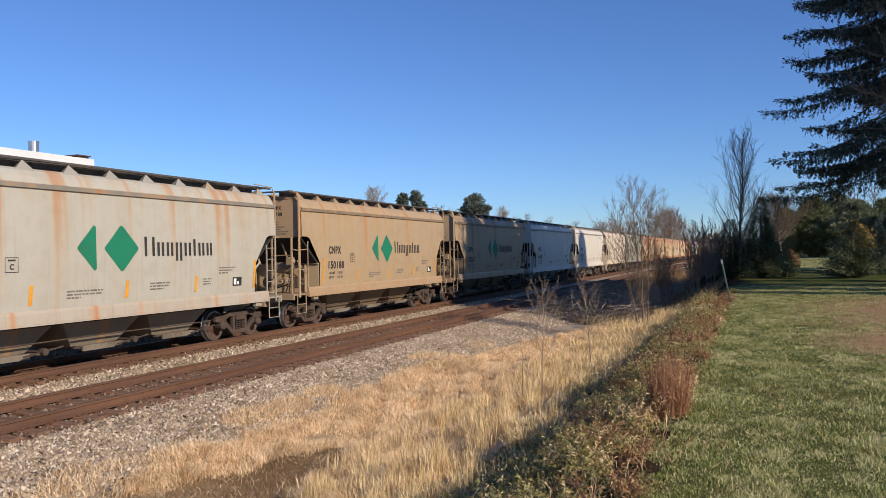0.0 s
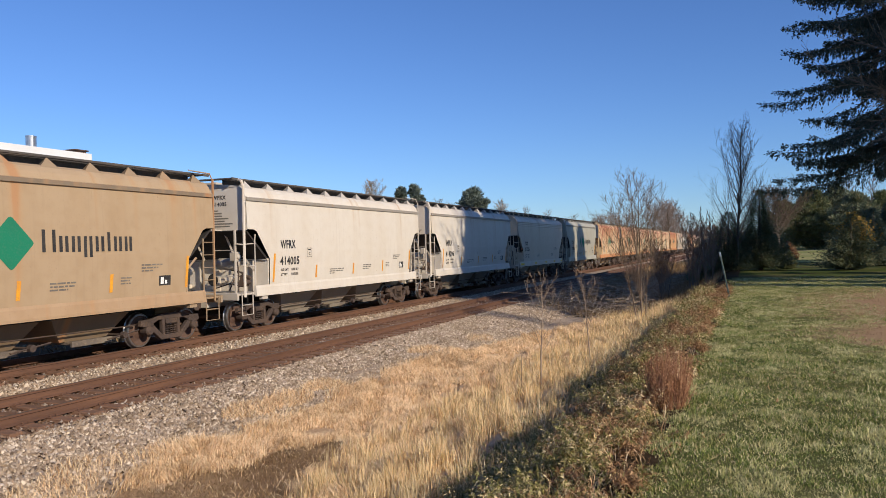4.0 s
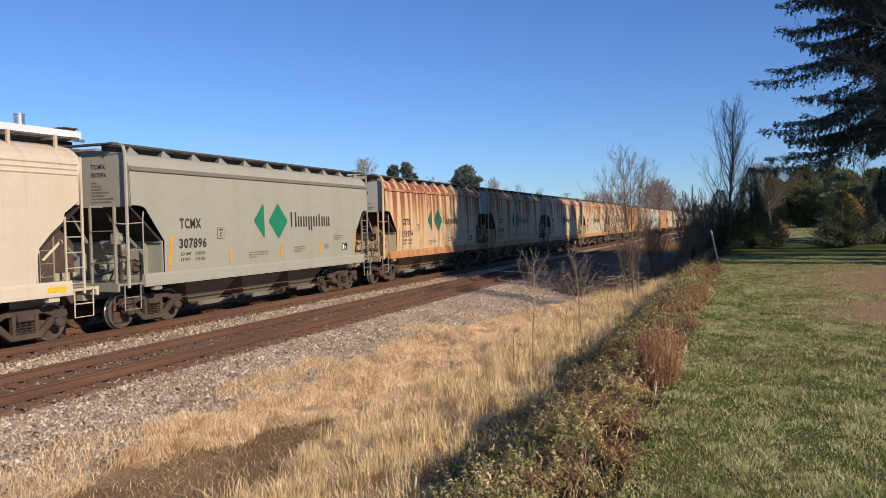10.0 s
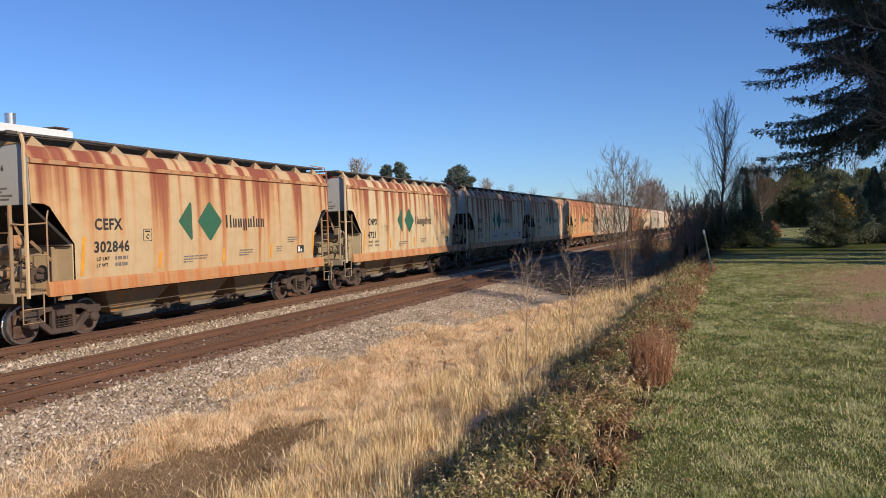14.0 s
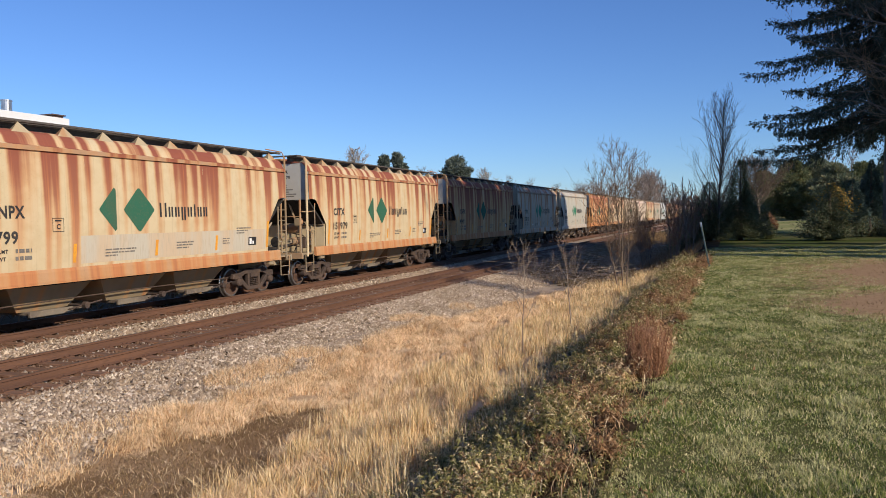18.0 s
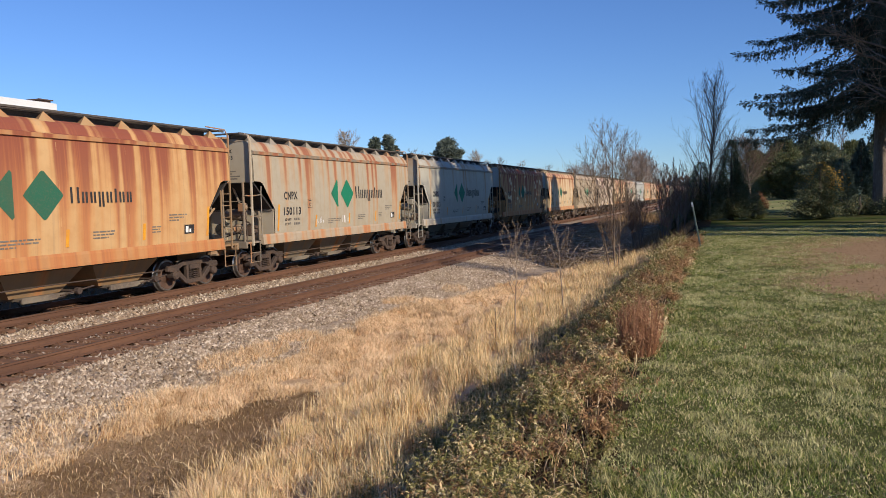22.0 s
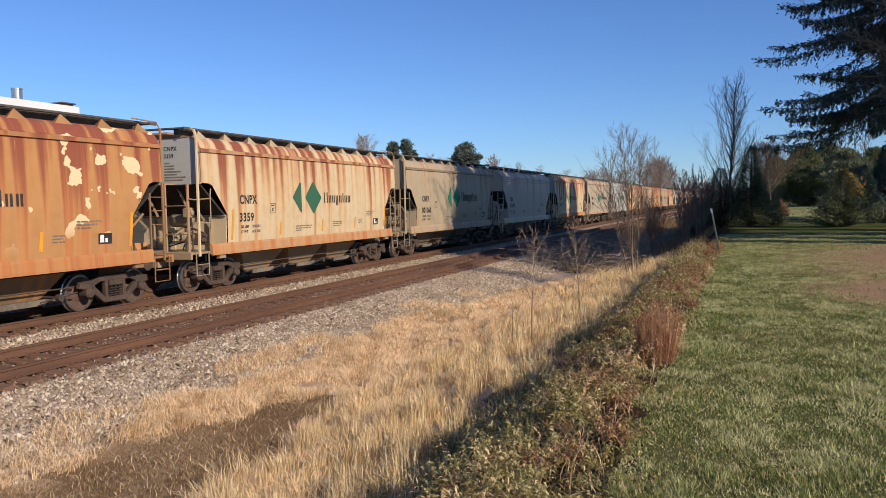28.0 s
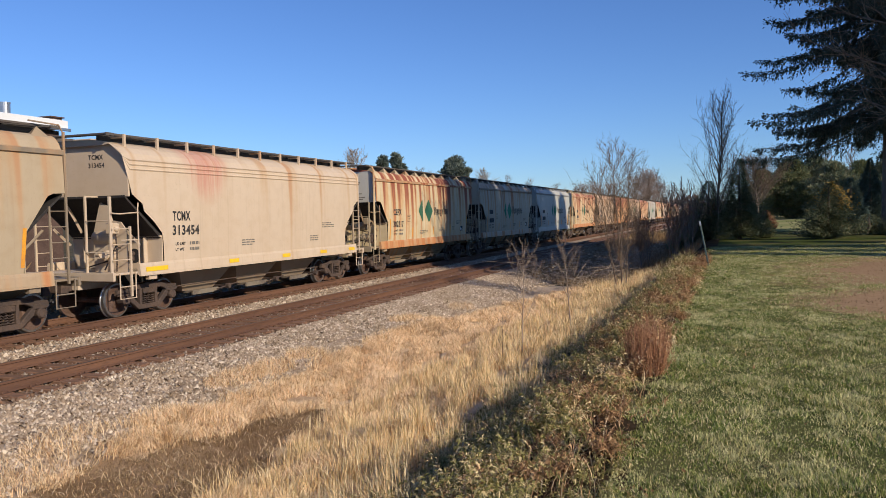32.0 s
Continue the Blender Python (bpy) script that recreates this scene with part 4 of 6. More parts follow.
def hanging_spruce(x, y, height, reach0, seed):
    """A tall spruce: tiers of long limbs that sweep down and up at the tip, curtains of fine sprays below."""
    g, r = np.random.default_rng(seed), random.Random(seed)
    t = thing("norway_spruce", "tall dark spruce with drooping curtains of needles beside the lawn", "tree", at=pose(x, y, float(ground_z(x, y)) - 0.05))
    segs = [(0, 0, 0, 0, 0, height * 0.5, 0.42, 0.24), (0, 0, height * 0.5, 0, 0, height, 0.24, 0.02)]
    ps, ds, ln = [], [], []
    z = 6.1
    while z < height - 0.4:
        frac = z / height
        reach = reach0 * min(1.0, (1.03 - frac) ** 0.5 * 1.16)
        dense = 1.0 if z < 17 else 0.22
        if 8.4 < z < 9.4:
            reach *= 0.62
        reach *= 1.0 if 9.4 < z < 10.9 else 0.94
        for k in range(12):
            a = math.tau * k / 12 + r.uniform(-0.24, 0.24) + z * 1.7
            L = reach * r.uniform(0.55, 1.08)
            c, s = math.cos(a), math.sin(a)
            drop = L * r.uniform(0.24, 0.46)
            lift = r.uniform(-0.55, 0.55)
            pts = []
            for i in range(9):
                q = i / 8
                pts.append(Vector((L * q * c, L * q * s, z + 1.3 + lift - drop * 2.3 * q * (1 - 0.60 * q) + r.gauss(0, 0.04))))
            for i in range(8):
                segs.append((*pts[i], *pts[i + 1], 0.055 * (1 - i / 8.6) + 0.004, 0.055 * (1 - (i + 1) / 8.6) + 0.003))
            for i in range(1, 9):
                if c > 0.45 and i < 4:
                    continue
                a0, a1 = np.array(pts[i - 1]), np.array(pts[i])
                # a dense sleeve of short sprays round the limb
                m = int((120 if i < 8 else 140) * dense)
                q = g.random(m) * (1.0 if i < 8 else 1.25)
                wide = 0.34 * (1 - 0.72 * i / 8) + 0.07
                fan = g.normal(0, wide, m)
                ps.append(a0 + (a1 - a0) * q[:, None] + np.stack([-s * fan, c * fan, g.normal(-0.06, 0.08, m) - 0.22 * np.abs(fan)], -1))
                ds.append(np.stack([c * 0.8 - s * fan + g.normal(0, 0.4, m), s * 0.8 + c * fan + g.normal(0, 0.4, m), g.normal(-0.2, 0.4, m)], -1))
                ln.append((0.08 + 0.13 * g.random(m)) * (1 if z < 17 else 2.2))
                # hanging branchlets, longest on the inner half
                for _ in range(max(1, int((13 if i < 8 else 5) * dense))):
                    q0, fan0 = g.random(), g.normal(0, wide)
                    top = a0 + (a1 - a0) * q0 + np.array([-s * fan0, c * fan0, -0.2 * abs(fan0)])
                    deep = g.uniform(0.3, 1.25) * (1.15 - 0.7 * i / 8)
                    m = int(7 + 18 * deep)
                    q = g.random(m)
                    sway = g.normal(0, 0.12)
                    ps.append(top + np.stack([c * 0.15 * q - s * sway * q, s * 0.15 * q + c * sway * q, -deep * q], -1) + g.normal(0, 0.028, (m, 3)))
                    ds.append(np.stack([c * 0.25 + g.normal(0, 0.35, m), s * 0.25 + g.normal(0, 0.35, m), -0.9 + 0 * q], -1))
                    ln.append((0.08 + 0.12 * g.random(m)) * (1 if z < 17 else 2.2))
        z += 1.08
    ps, ds, ln = np.concatenate(ps), np.concatenate(ds), np.concatenate(ln)
    o = new("trunk", soup("trunk", *sticks(segs, 5), BARK))
    o.parent = t
    v, f = flakes(ps, ds, ln, ln * g.uniform(0.14, 0.24, len(ln)), g)
    o = new("crown", soup("crown", v, f, NEEDLE))
    o.parent = t
    return t


# the big spruce and the planting at the end of the lawn
hanging_spruce(50.0, -8.4, 28.0, 7.9, 4)
cone_tree("arborvitae", 44.0, 1.15, 3.2, 1.3, "dark cedar below the bare tree", 51, CEDAR, 24000, 0.095, shape=0.5, ragged=0.45)
cone_tree("arborvitae", 44.5, -0.40, 4.3, 1.25, "tall dark cedar with a pointed top", 52, CEDAR, 28000, 0.095, shape=0.6, ragged=0.45)
cone_tree("arborvitae", 45.5, 2.5, 2.4, 1.0, "dark cedar at the end of the weedy strip", 53, CEDAR, 5000, 0.13, shape=0.6)
cone_tree("young_spruce", 46.2, -1.75, 1.5, 0.5, "small green spruce beside the cedars", 54, PINE, 5200, 0.08, shape=0.9)
bare_tree("upright_bare_tree", 43.6, 0.72, 7.3, 3.9, "tall bare tree with upright grey branches", 61, low=0.12, rise=2.0, n=(50, 9, 4), radius=0.085, thin=0.0040, peak=0.3)
bare_tree("round_bare_tree", 96, -3.0, 7.0, 5.2, "round-headed bare tree with fine grey-brown twigs", 62, low=0.26, rise=0.85, n=(64, 12, 8), radius=0.17, twig=TWIG, thin=0.008, peak=0.2)
cone_tree("russet_shrub", 66, -2.6, 1.5, 0.8, "low russet shrub in the sun", 55, RUSSET, 3600, 0.10, shape=0.5, category="shrub")
cone_tree("golden_shrub", 43.0, -4.55, 2.8, 0.95, "dark evergreen shrub with golden-yellow tips", 56, CEDAR, 19000, 0.095, shape=0.5, ragged=0.9, tip=GOLD, category="shrub")
cone_tree("blue_spruce", 56, -8.3, 4.6, 1.5, "blue-green conifer behind the golden shrub", 57, BLUENEEDLE, 12000, 0.18, shape=0.8)
cone_tree("blue_spruce", 52, -6.7, 3.3, 1.25, "grey-green conifer behind the golden shrub", 58, BLUENEEDLE, 10000, 0.16, shape=0.7)
for k, (hx, hy, hh) in enumerate(((47.5, -7.0, 1.15), (46.8, -8.6, 1.3), (46.4, -10.2, 1.3), (47, -12, 1.5))):
    cone_tree("yew_bush", hx, hy, hh, 1.05, "low dark yew bush", 70 + k, CEDAR, 3000, 0.12, shape=0.35, category="shrub")
for k, (hx, hy, hh, hr) in enumerate(((112, -7.5, 7.4, 3.6), (120, -11.0, 8.0, 3.6), (108, -12.0, 6.6, 3.2), (116, -16.0, 6.8, 3.4), (128, -8.0, 8.0, 3.6), (104, -17.0, 6.2, 3.2), (135, -4.6, 7.2, 3.4), (140, -14, 8.0, 4), (125, -21, 7.5, 4), (98, -20.5, 6.0, 3.2))):
    pine_tree("evergreen_tree", hx, hy, hh, hr, "dark green spreading evergreen at the lawn's end", 80 + k, EVERGREEN if k % 3 else PINE, 150, 0.06, 0.34, 150)
for k, (hx, hy, hh) in enumerate(((150, -15.5, 11.5), (158, -20, 12.0))):
    bare_tree("russet_tree", hx, hy, hh, 4.0, "russet leafless tree beyond the evergreens", 95 + k, n=(34, 6, 4), radius=0.2, twig=REDTWIG, thin=0.018)
# trees beside the lawn, whose shade falls across it
bare_tree("old_bare_tree", 33.2, -7.3, 13.5, 6.4, "large bare tree whose outer twigs reach over the lawn", 108, low=0.26, rise=0.45, n=(46, 8, 5), radius=0.24, twig=SAPWOOD, thin=0.007, peak=0.2)
bare_tree("old_bare_tree", 28.0, -9.6, 16.5, 6.0, "large bare tree beside the lawn", 109, low=0.22, rise=0.8, n=(44, 7, 5), radius=0.24, thin=0.008, peak=0.3)
for k, (hx, hy, hh, hr) in enumerate(((28.6, -12.6, 17.5, 2.8), (32.0, -12.0, 18.0, 3.0), (35.4, -11.4, 18.5, 3.3), (38.8, -12.8, 19.0, 3.5), (42.4, -13.2, 19.0, 3.6), (46.4, -15.0, 20.0, 3.7), (51.0, -16.5, 19.5, 3.6), (56.0, -16.0, 18.5, 3.2))):
    pine_tree("tall_pine", hx, hy, hh, hr, "tall pine with a bare trunk beside the lawn", 110 + k, PINE, 170, 0.41, 0.75, 64)

for k, (hx, hy, hh) in enumerate(((25.5, -9.2, 10.5), (28.6, -9.0, 11.5), (31.8, -9.5, 12.5), (36.2, -9.6, 12.0))):
    cone_tree("tall_cedar", hx, hy, hh, 0.62, "narrow dark cedar in the row beside the lawn", 120 + k, CEDAR, 3600, 0.3, shape=0.4)

# saplings and shrubs on the bank
bare_tree("sapling", 13.5, 3.55, 2.1, 1.0, "thin pale sapling in the dry grass", 131, low=0.3, rise=1.35, n=(15, 5, 1), radius=0.017, bark=SAPWOOD, twig=SAPWOOD, thin=0.0026, category="sapling", group="saplings on the bank", peak=0.1)
bare_tree("sapling", 16.7, 3.28, 2.1, 0.95, "thin pale sapling in the dry grass", 134, low=0.3, rise=1.35, n=(15, 5, 1), radius=0.018, bark=SAPWOOD, twig=SAPWOOD, thin=0.0028, category="sapling", group="saplings on the bank", peak=0.1)
bare_tree("sapling", 12.9, 3.75, 0.9, 0.3, "small bare seedling in the dry grass", 135, low=0.3, rise=1.2, n=(7, 3, 1), radius=0.008, bark=TWIG, twig=TWIG, thin=0.0022, category="sapling", group="saplings on the bank")
bare_tree("bare_shrub", 27, 3.55, 5.5, 2.4, "tall bare shrub with many thin stems", 133, stems=4, low=0.12, rise=1.25, n=(24, 8, 4), radius=0.032, bark=TWIG, twig=TWIG, thin=0.0032, tilt=0.2, category="shrub")
for k, (hx, hy, hh) in enumerate(((33, 2.2, 3.0), (36, 1.8, 3.6), (38.5, 2.6, 4.6), (35, 3.6, 2.6), (41, 2.0, 3.2), (40, 4.2, 2.8))):
    bare_tree("thicket_shrub", hx, hy, hh, 1.3, "dark bare shrub in the shaded thicket", 140 + k, stems=6, low=0.2, rise=1.8, n=(10, 5, 3), radius=0.022, thin=0.005, tilt=0.15, category="shrub", group="shrubs of the thicket")
# lying branches in the shade
g = np.random.default_rng(150)
segs = []
for _ in range(1500):
    px, py = 28 + 26 * g.random() ** 1.3, g.uniform(3.6, 9.4)
    if py > 4.6 + (px - 28) * 0.8:
        continue
    a, L = g.normal(0.3, 0.7), g.uniform(0.6, 2.4)
    z = float(ground_z(px, py)) + 0.05 + 0.8 * g.random() ** 2
    segs.append((px, py, z, px + L * math.cos(a), py + L * math.sin(a), z + g.normal(0.12, 0.2), g.uniform(0.004, 0.014), 0.003))
tagged(new("brush_pile", soup("brush_pile", *sticks(segs, 4), PALETWIG)), "tangle of lying dead branches in the shade", "brush", kind="stuff")
n = 26000
x, y = 30 + 62 * g.random(n) ** 1.4, g.uniform(1.4, 9.5, n)
keep = y < 5.2 + (x - 30) * 0.8
x, y, n = x[keep], y[keep], int(keep.sum())
blades("shaded_scrub", x, y, g.uniform(0.1, 0.5, n) * (1 + (x - 30) / 40), g.uniform(0.01, 0.02, n) * (1 + (x - 30) / 20), g.uniform(0.3, 1.0, n), MATTED, "dark dead stalks in the shaded scrub", "weeds", 151, 2)

# the brown bush at the edge of the lawn
bush = thing("brown_bush", "dense rust-brown bush of dry seed heads", "shrub", at=pose(7.75, 0.78, float(ground_z(7.75, 0.78)) - 0.02))
r = random.Random(160)
segs, ps = [], []
for _ in range(260):
    a, rr, h = r.uniform(0, math.tau), 0.22 * math.sqrt(r.random()), r.uniform(0.30, 0.68)
    b = (0.12 * math.cos(a), 0.14 * math.sin(a), 0)
    e = (rr * math.cos(a) + r.gauss(0, 0.03), 1.1 * rr * math.sin(a) + r.gauss(0, 0.03), h * (1 - 1.3 * rr))
    segs.append((*b, *e, 0.004, 0.002))
    for q in np.linspace(0.12, 1.0, 22):
        ps.append([b[i] + (e[i] - b[i]) * q + r.gauss(0, 0.022) for i in range(3)])
o = new("stem_clump", soup("stem_clump", *sticks(segs, 3), BROWNSEED))
o.parent = bush
g = np.random.default_rng(161)
ps = np.array(ps)
v, f = flakes(ps, g.normal(0, 1, ps.shape) + np.array([0, 0, 0.6]), g.uniform(0.014, 0.036, len(ps)), g.uniform(0.002, 0.005, len(ps)), g)
o = new("seed_crown", soup("seed_crown", v, f, BROWNSEED))
o.parent = bush

# the marker post
post = thing("marker_post", "leaning green steel post at the lawn's far edge", "post", at=pose(23.6, 0.62, float(ground_z(23.6, 0.62)) - 0.02, 0, 0, 0))
part("shaft", prism([(-0.03, -0.02), (0.03, -0.02), (0.03, -0.005), (0.008, 0.0), (0.008, 0.025), (-0.008, 0.025), (-0.008, 0.0), (-0.03, -0.005)], 0, 1.32, "z"), GREENPOST, post)
part("cap", box(-0.034, 0.034, -0.024, 0.028, 1.20, 1.33), STEEL, post, "bare metal top", 0.004)
post.matrix_world = post.matrix_world @ pose(0, 0, 0, -10.5, 0, 0)

# beyond the railway
hall = thing("factory_hall", "white flat-roofed factory hall behind the train", "building", at=pose(0, 35, -0.62))
# added wall, coloured dark so that gaps between wagons stay dark
part("wall", box(-6, 33.4, 0.3, 24, 0, 8.3), HALLBROWN, hall, "unseen wall below the white roof edge, coloured dark")
part("roof_edge", joined(box(-6.4, 33.8, 0, 24.3, 8.42, 8.90)), PLASTERWHITE, hall, "white roof fascia", 0.03)
part("gutter", box(-6.4, 33.9, -0.12, 0.0, 8.30, 8.46), STEEL, hall, "", 0.02)
part("roof_vent", joined(box(33.0, 33.75, 0.4, 1.2, 8.9, 9.06), box(32.9, 33.85, 0.3, 1.3, 9.06, 9.12)), HALLBROWN, hall, "small brown vent box")
part("flue", joined(lathe([(8.9, 0.27), (9.52, 0.27), (9.53, 0.29), (9.60, 0.29), (9.60, 0.22)], 20, "z", (30.6, 1.0, 0))), STEEL, hall, "short shiny metal flue", smooth=False)
for k in range(5):
    w = part("window", box(0.5 + 6.3 * k, 3.5 + 6.3 * k, 0.26, 0.3, 3.2, 4.6), GRIMESHADE, hall, "dark strip window")
for k, (hx, hy, hh, rr) in enumerate(((130, 60, 14.0, 2.3), (136.2, 60, 14.9, 3.0), (141, 61, 13.2, 2.6))):
    pine_tree("far_conifer", hx, hy, hh, rr, "dark conifer beyond the railway", 170 + k, HAZENEEDLE, 110, 0.25, 0.6, 60, spire=1.9)
pine_tree("far_pine", 170, 60, 16.2, 3.6, "round-topped pine beyond the railway", 175, HAZENEEDLE, 110, 0.35, 0.6, 100, spire=6)
pine_tree("far_pine", 178, 61, 13.6, 2.4, "round-topped pine beyond the railway", 176, HAZENEEDLE, 90, 0.3, 0.6, 90, spire=6)
FAR_TREES = ((117.6, 60, 14.6, 3.4), (148, 64, 13.0, 3.5), (155, 62, 13.4, 3.5), (162, 64, 13, 3.5), (194, 60, 14.9, 3.4), (212, 60, 14, 3.5), (232, 58, 13.6, 3.5), (255, 56, 13, 3.5),
             (118, 22, 6.8, 2.6), (126, 23, 7.6, 2.8), (134, 23, 8.2, 3.0), (143, 22, 8.4, 3.0), (152, 24, 8.2, 3.0), (178, 20, 10.6, 3.6), (196, 19, 12.4, 4.6), (208, 21, 12.0, 4.6), (225, 20, 10.8, 4), (250, 21, 11, 4),
             (290, 20, 12, 4), (330, 19, 12, 4), (300, 10, 9, 4), (340, 4, 10, 4))
for k, (hx, hy, hh, hw) in enumerate(FAR_TREES):
    bare_tree("far_bare_tree", hx, hy, hh, hw * 1.7, "leafless pale-twigged tree beyond the railway" if k % 3 == 0 else "leafless brownish tree beyond the railway", 180 + k, low=0.15, rise=1.1, n=(70, 12, 6) if k in (0, 4, 14, 15) else (36, 7, 4), radius=0.17, twig=PALETWIG if k in (0, 4) else PINKTWIG if k % 3 == 0 or k > 8 else REDTWIG, thin=0.013 if k in (0, 4, 14, 15) else 0.012, peak=0.25)
# rough scrub on the far side of the line
g = np.random.default_rng(215)
n = 52000
sx, sy = -20 + 330 * g.random(n) ** 1.3, 19.6 + 12 * g.random(n) ** 1.6
sz = ground_z(sx, sy) + (0.35 + 0.9 * (np.sin(sx * 0.7) * np.sin(sx * 0.23 + sy) * 0.5 + 0.5)) * g.random(n) ** 0.8
v, f = flakes(np.stack([sx, sy, sz], -1), g.normal(0, 1, (n, 3)) + np.array([0, 0, 0.9]), g.uniform(0.15, 0.5, n) * (1 + sx / 90), g.uniform(0.02, 0.05, n) * (1 + sx / 90), g)
tagged(new("far_scrub", soup("far_scrub", v, f, MATTED)), "low brown scrub beyond the train", "scrub", kind="stuff")
# low distant woods along the horizon
g = np.random.default_rng(220)
n = 14000
a = np.where(g.random(n) < 0.5, g.uniform(-0.5, 1.5, n), g.uniform(-0.2, 0.6, n))
dd = g.uniform(380, 620, n)
p = np.stack([dd * np.cos(a), dd * np.sin(a), -0.6 + 9 * g.random(n) * (0.6 + 0.4 * np.sin(a * 31))], -1)
v, f = flakes(p, g.normal(0, 1, (n, 3)) + np.array([0, 0, 0.8]), g.uniform(2, 5, n), g.uniform(0.5, 1.3, n), g)
tagged(new("distant_woods", soup("distant_woods", v, f, REDTWIG)), "low brown woods along the horizon", "woods", kind="stuff")

# ---- the freight train ----
PITCH = 14.82
SIDE = [(1.42, 1.565), (1.9, 1.59), (2.5, 1.605), (3.2, 1.59), (3.7, 1.57), (4.08, 1.55), (4.095, 1.60), (4.19, 1.60), (4.205, 1.535), (4.36, 1.46), (4.47, 1.37), (4.53, 1.27)]
ROUND = [(1.36, 1.56), (1.9, 1.585), (2.5, 1.60), (3.2, 1.60), (3.84, 1.58), (3.87, 1.605), (3.90, 1.58), (3.96, 1.575), (3.99, 1.60), (4.02, 1.57), (4.08, 1.565), (4.11, 1.59), (4.14, 1.555),
         (4.28, 1.48), (4.42, 1.33), (4.53, 1.12)]
FLAT_CUT = [(0, 1.42), (5.42, 1.42), (5.425, 1.55), (5.45, 2.26), (6.12, 3.13), (6.28, 3.19), (6.6, 3.2)]
ROUND_CUT = [(0, 1.36), (5.24, 1.36), (5.25, 1.62), (5.27, 1.95), (5.33, 2.2), (5.62, 2.5), (5.98, 2.78), (6.04, 2.98), (6.10, 3.02), (6.40, 3.22), (6.45, 3.4), (6.62, 4.2), (6.64, 4.5)]


def flank(z, shape):
    return float(np.interp(z, [p[0] for p in shape], [p[1] for p in shape]))


def side_sheet(shape, cut, s):
    """One side of the tank: rows follow the cross-section, the lower edge follows the cut at the ends."""
    half = [p for p in cut]
    cols = [(-x, z) for x, z in reversed(half)] + half[1:]
    dense = []
    for (xa, za), (xb, zb) in zip(cols, cols[1:]):
        k = max(1, int(abs(xb - xa) / 0.9))
        dense += [(xa + (xb - xa) * i / k, za + (zb - za) * i / k) for i in range(k)]
    dense.append(cols[-1])
    v, f, m = [], [], len(shape)
    for x, low in dense:
        for z, _ in shape:
            zz = max(z, low)
            v.append((x, s * flank(zz, shape), zz))
    for i in range(len(dense) - 1):
        for j in range(m - 1):
            a, b, c, d = i * m + j, (i + 1) * m + j, (i + 1) * m + j + 1, i * m + j + 1
            if v[a][2] == v[d][2] and v[b][2] == v[c][2]:
                continue
            f.append((a, b, c, d))
    return v, f


def thicken(ob, t):
    md = ob.modifiers.new("thickness", "SOLIDIFY")
    md.thickness, md.offset = t, 0.0
    return ob


def coil(x, y, z, r, h, turns, wire):
    pts = [(x + r * math.cos(a), y + r * math.sin(a), z + h * a / (math.tau * turns)) for a in [math.tau * turns * k / (turns * 6) for k in range(turns * 6 + 1)]]
    return tube(pts, wire, 3)


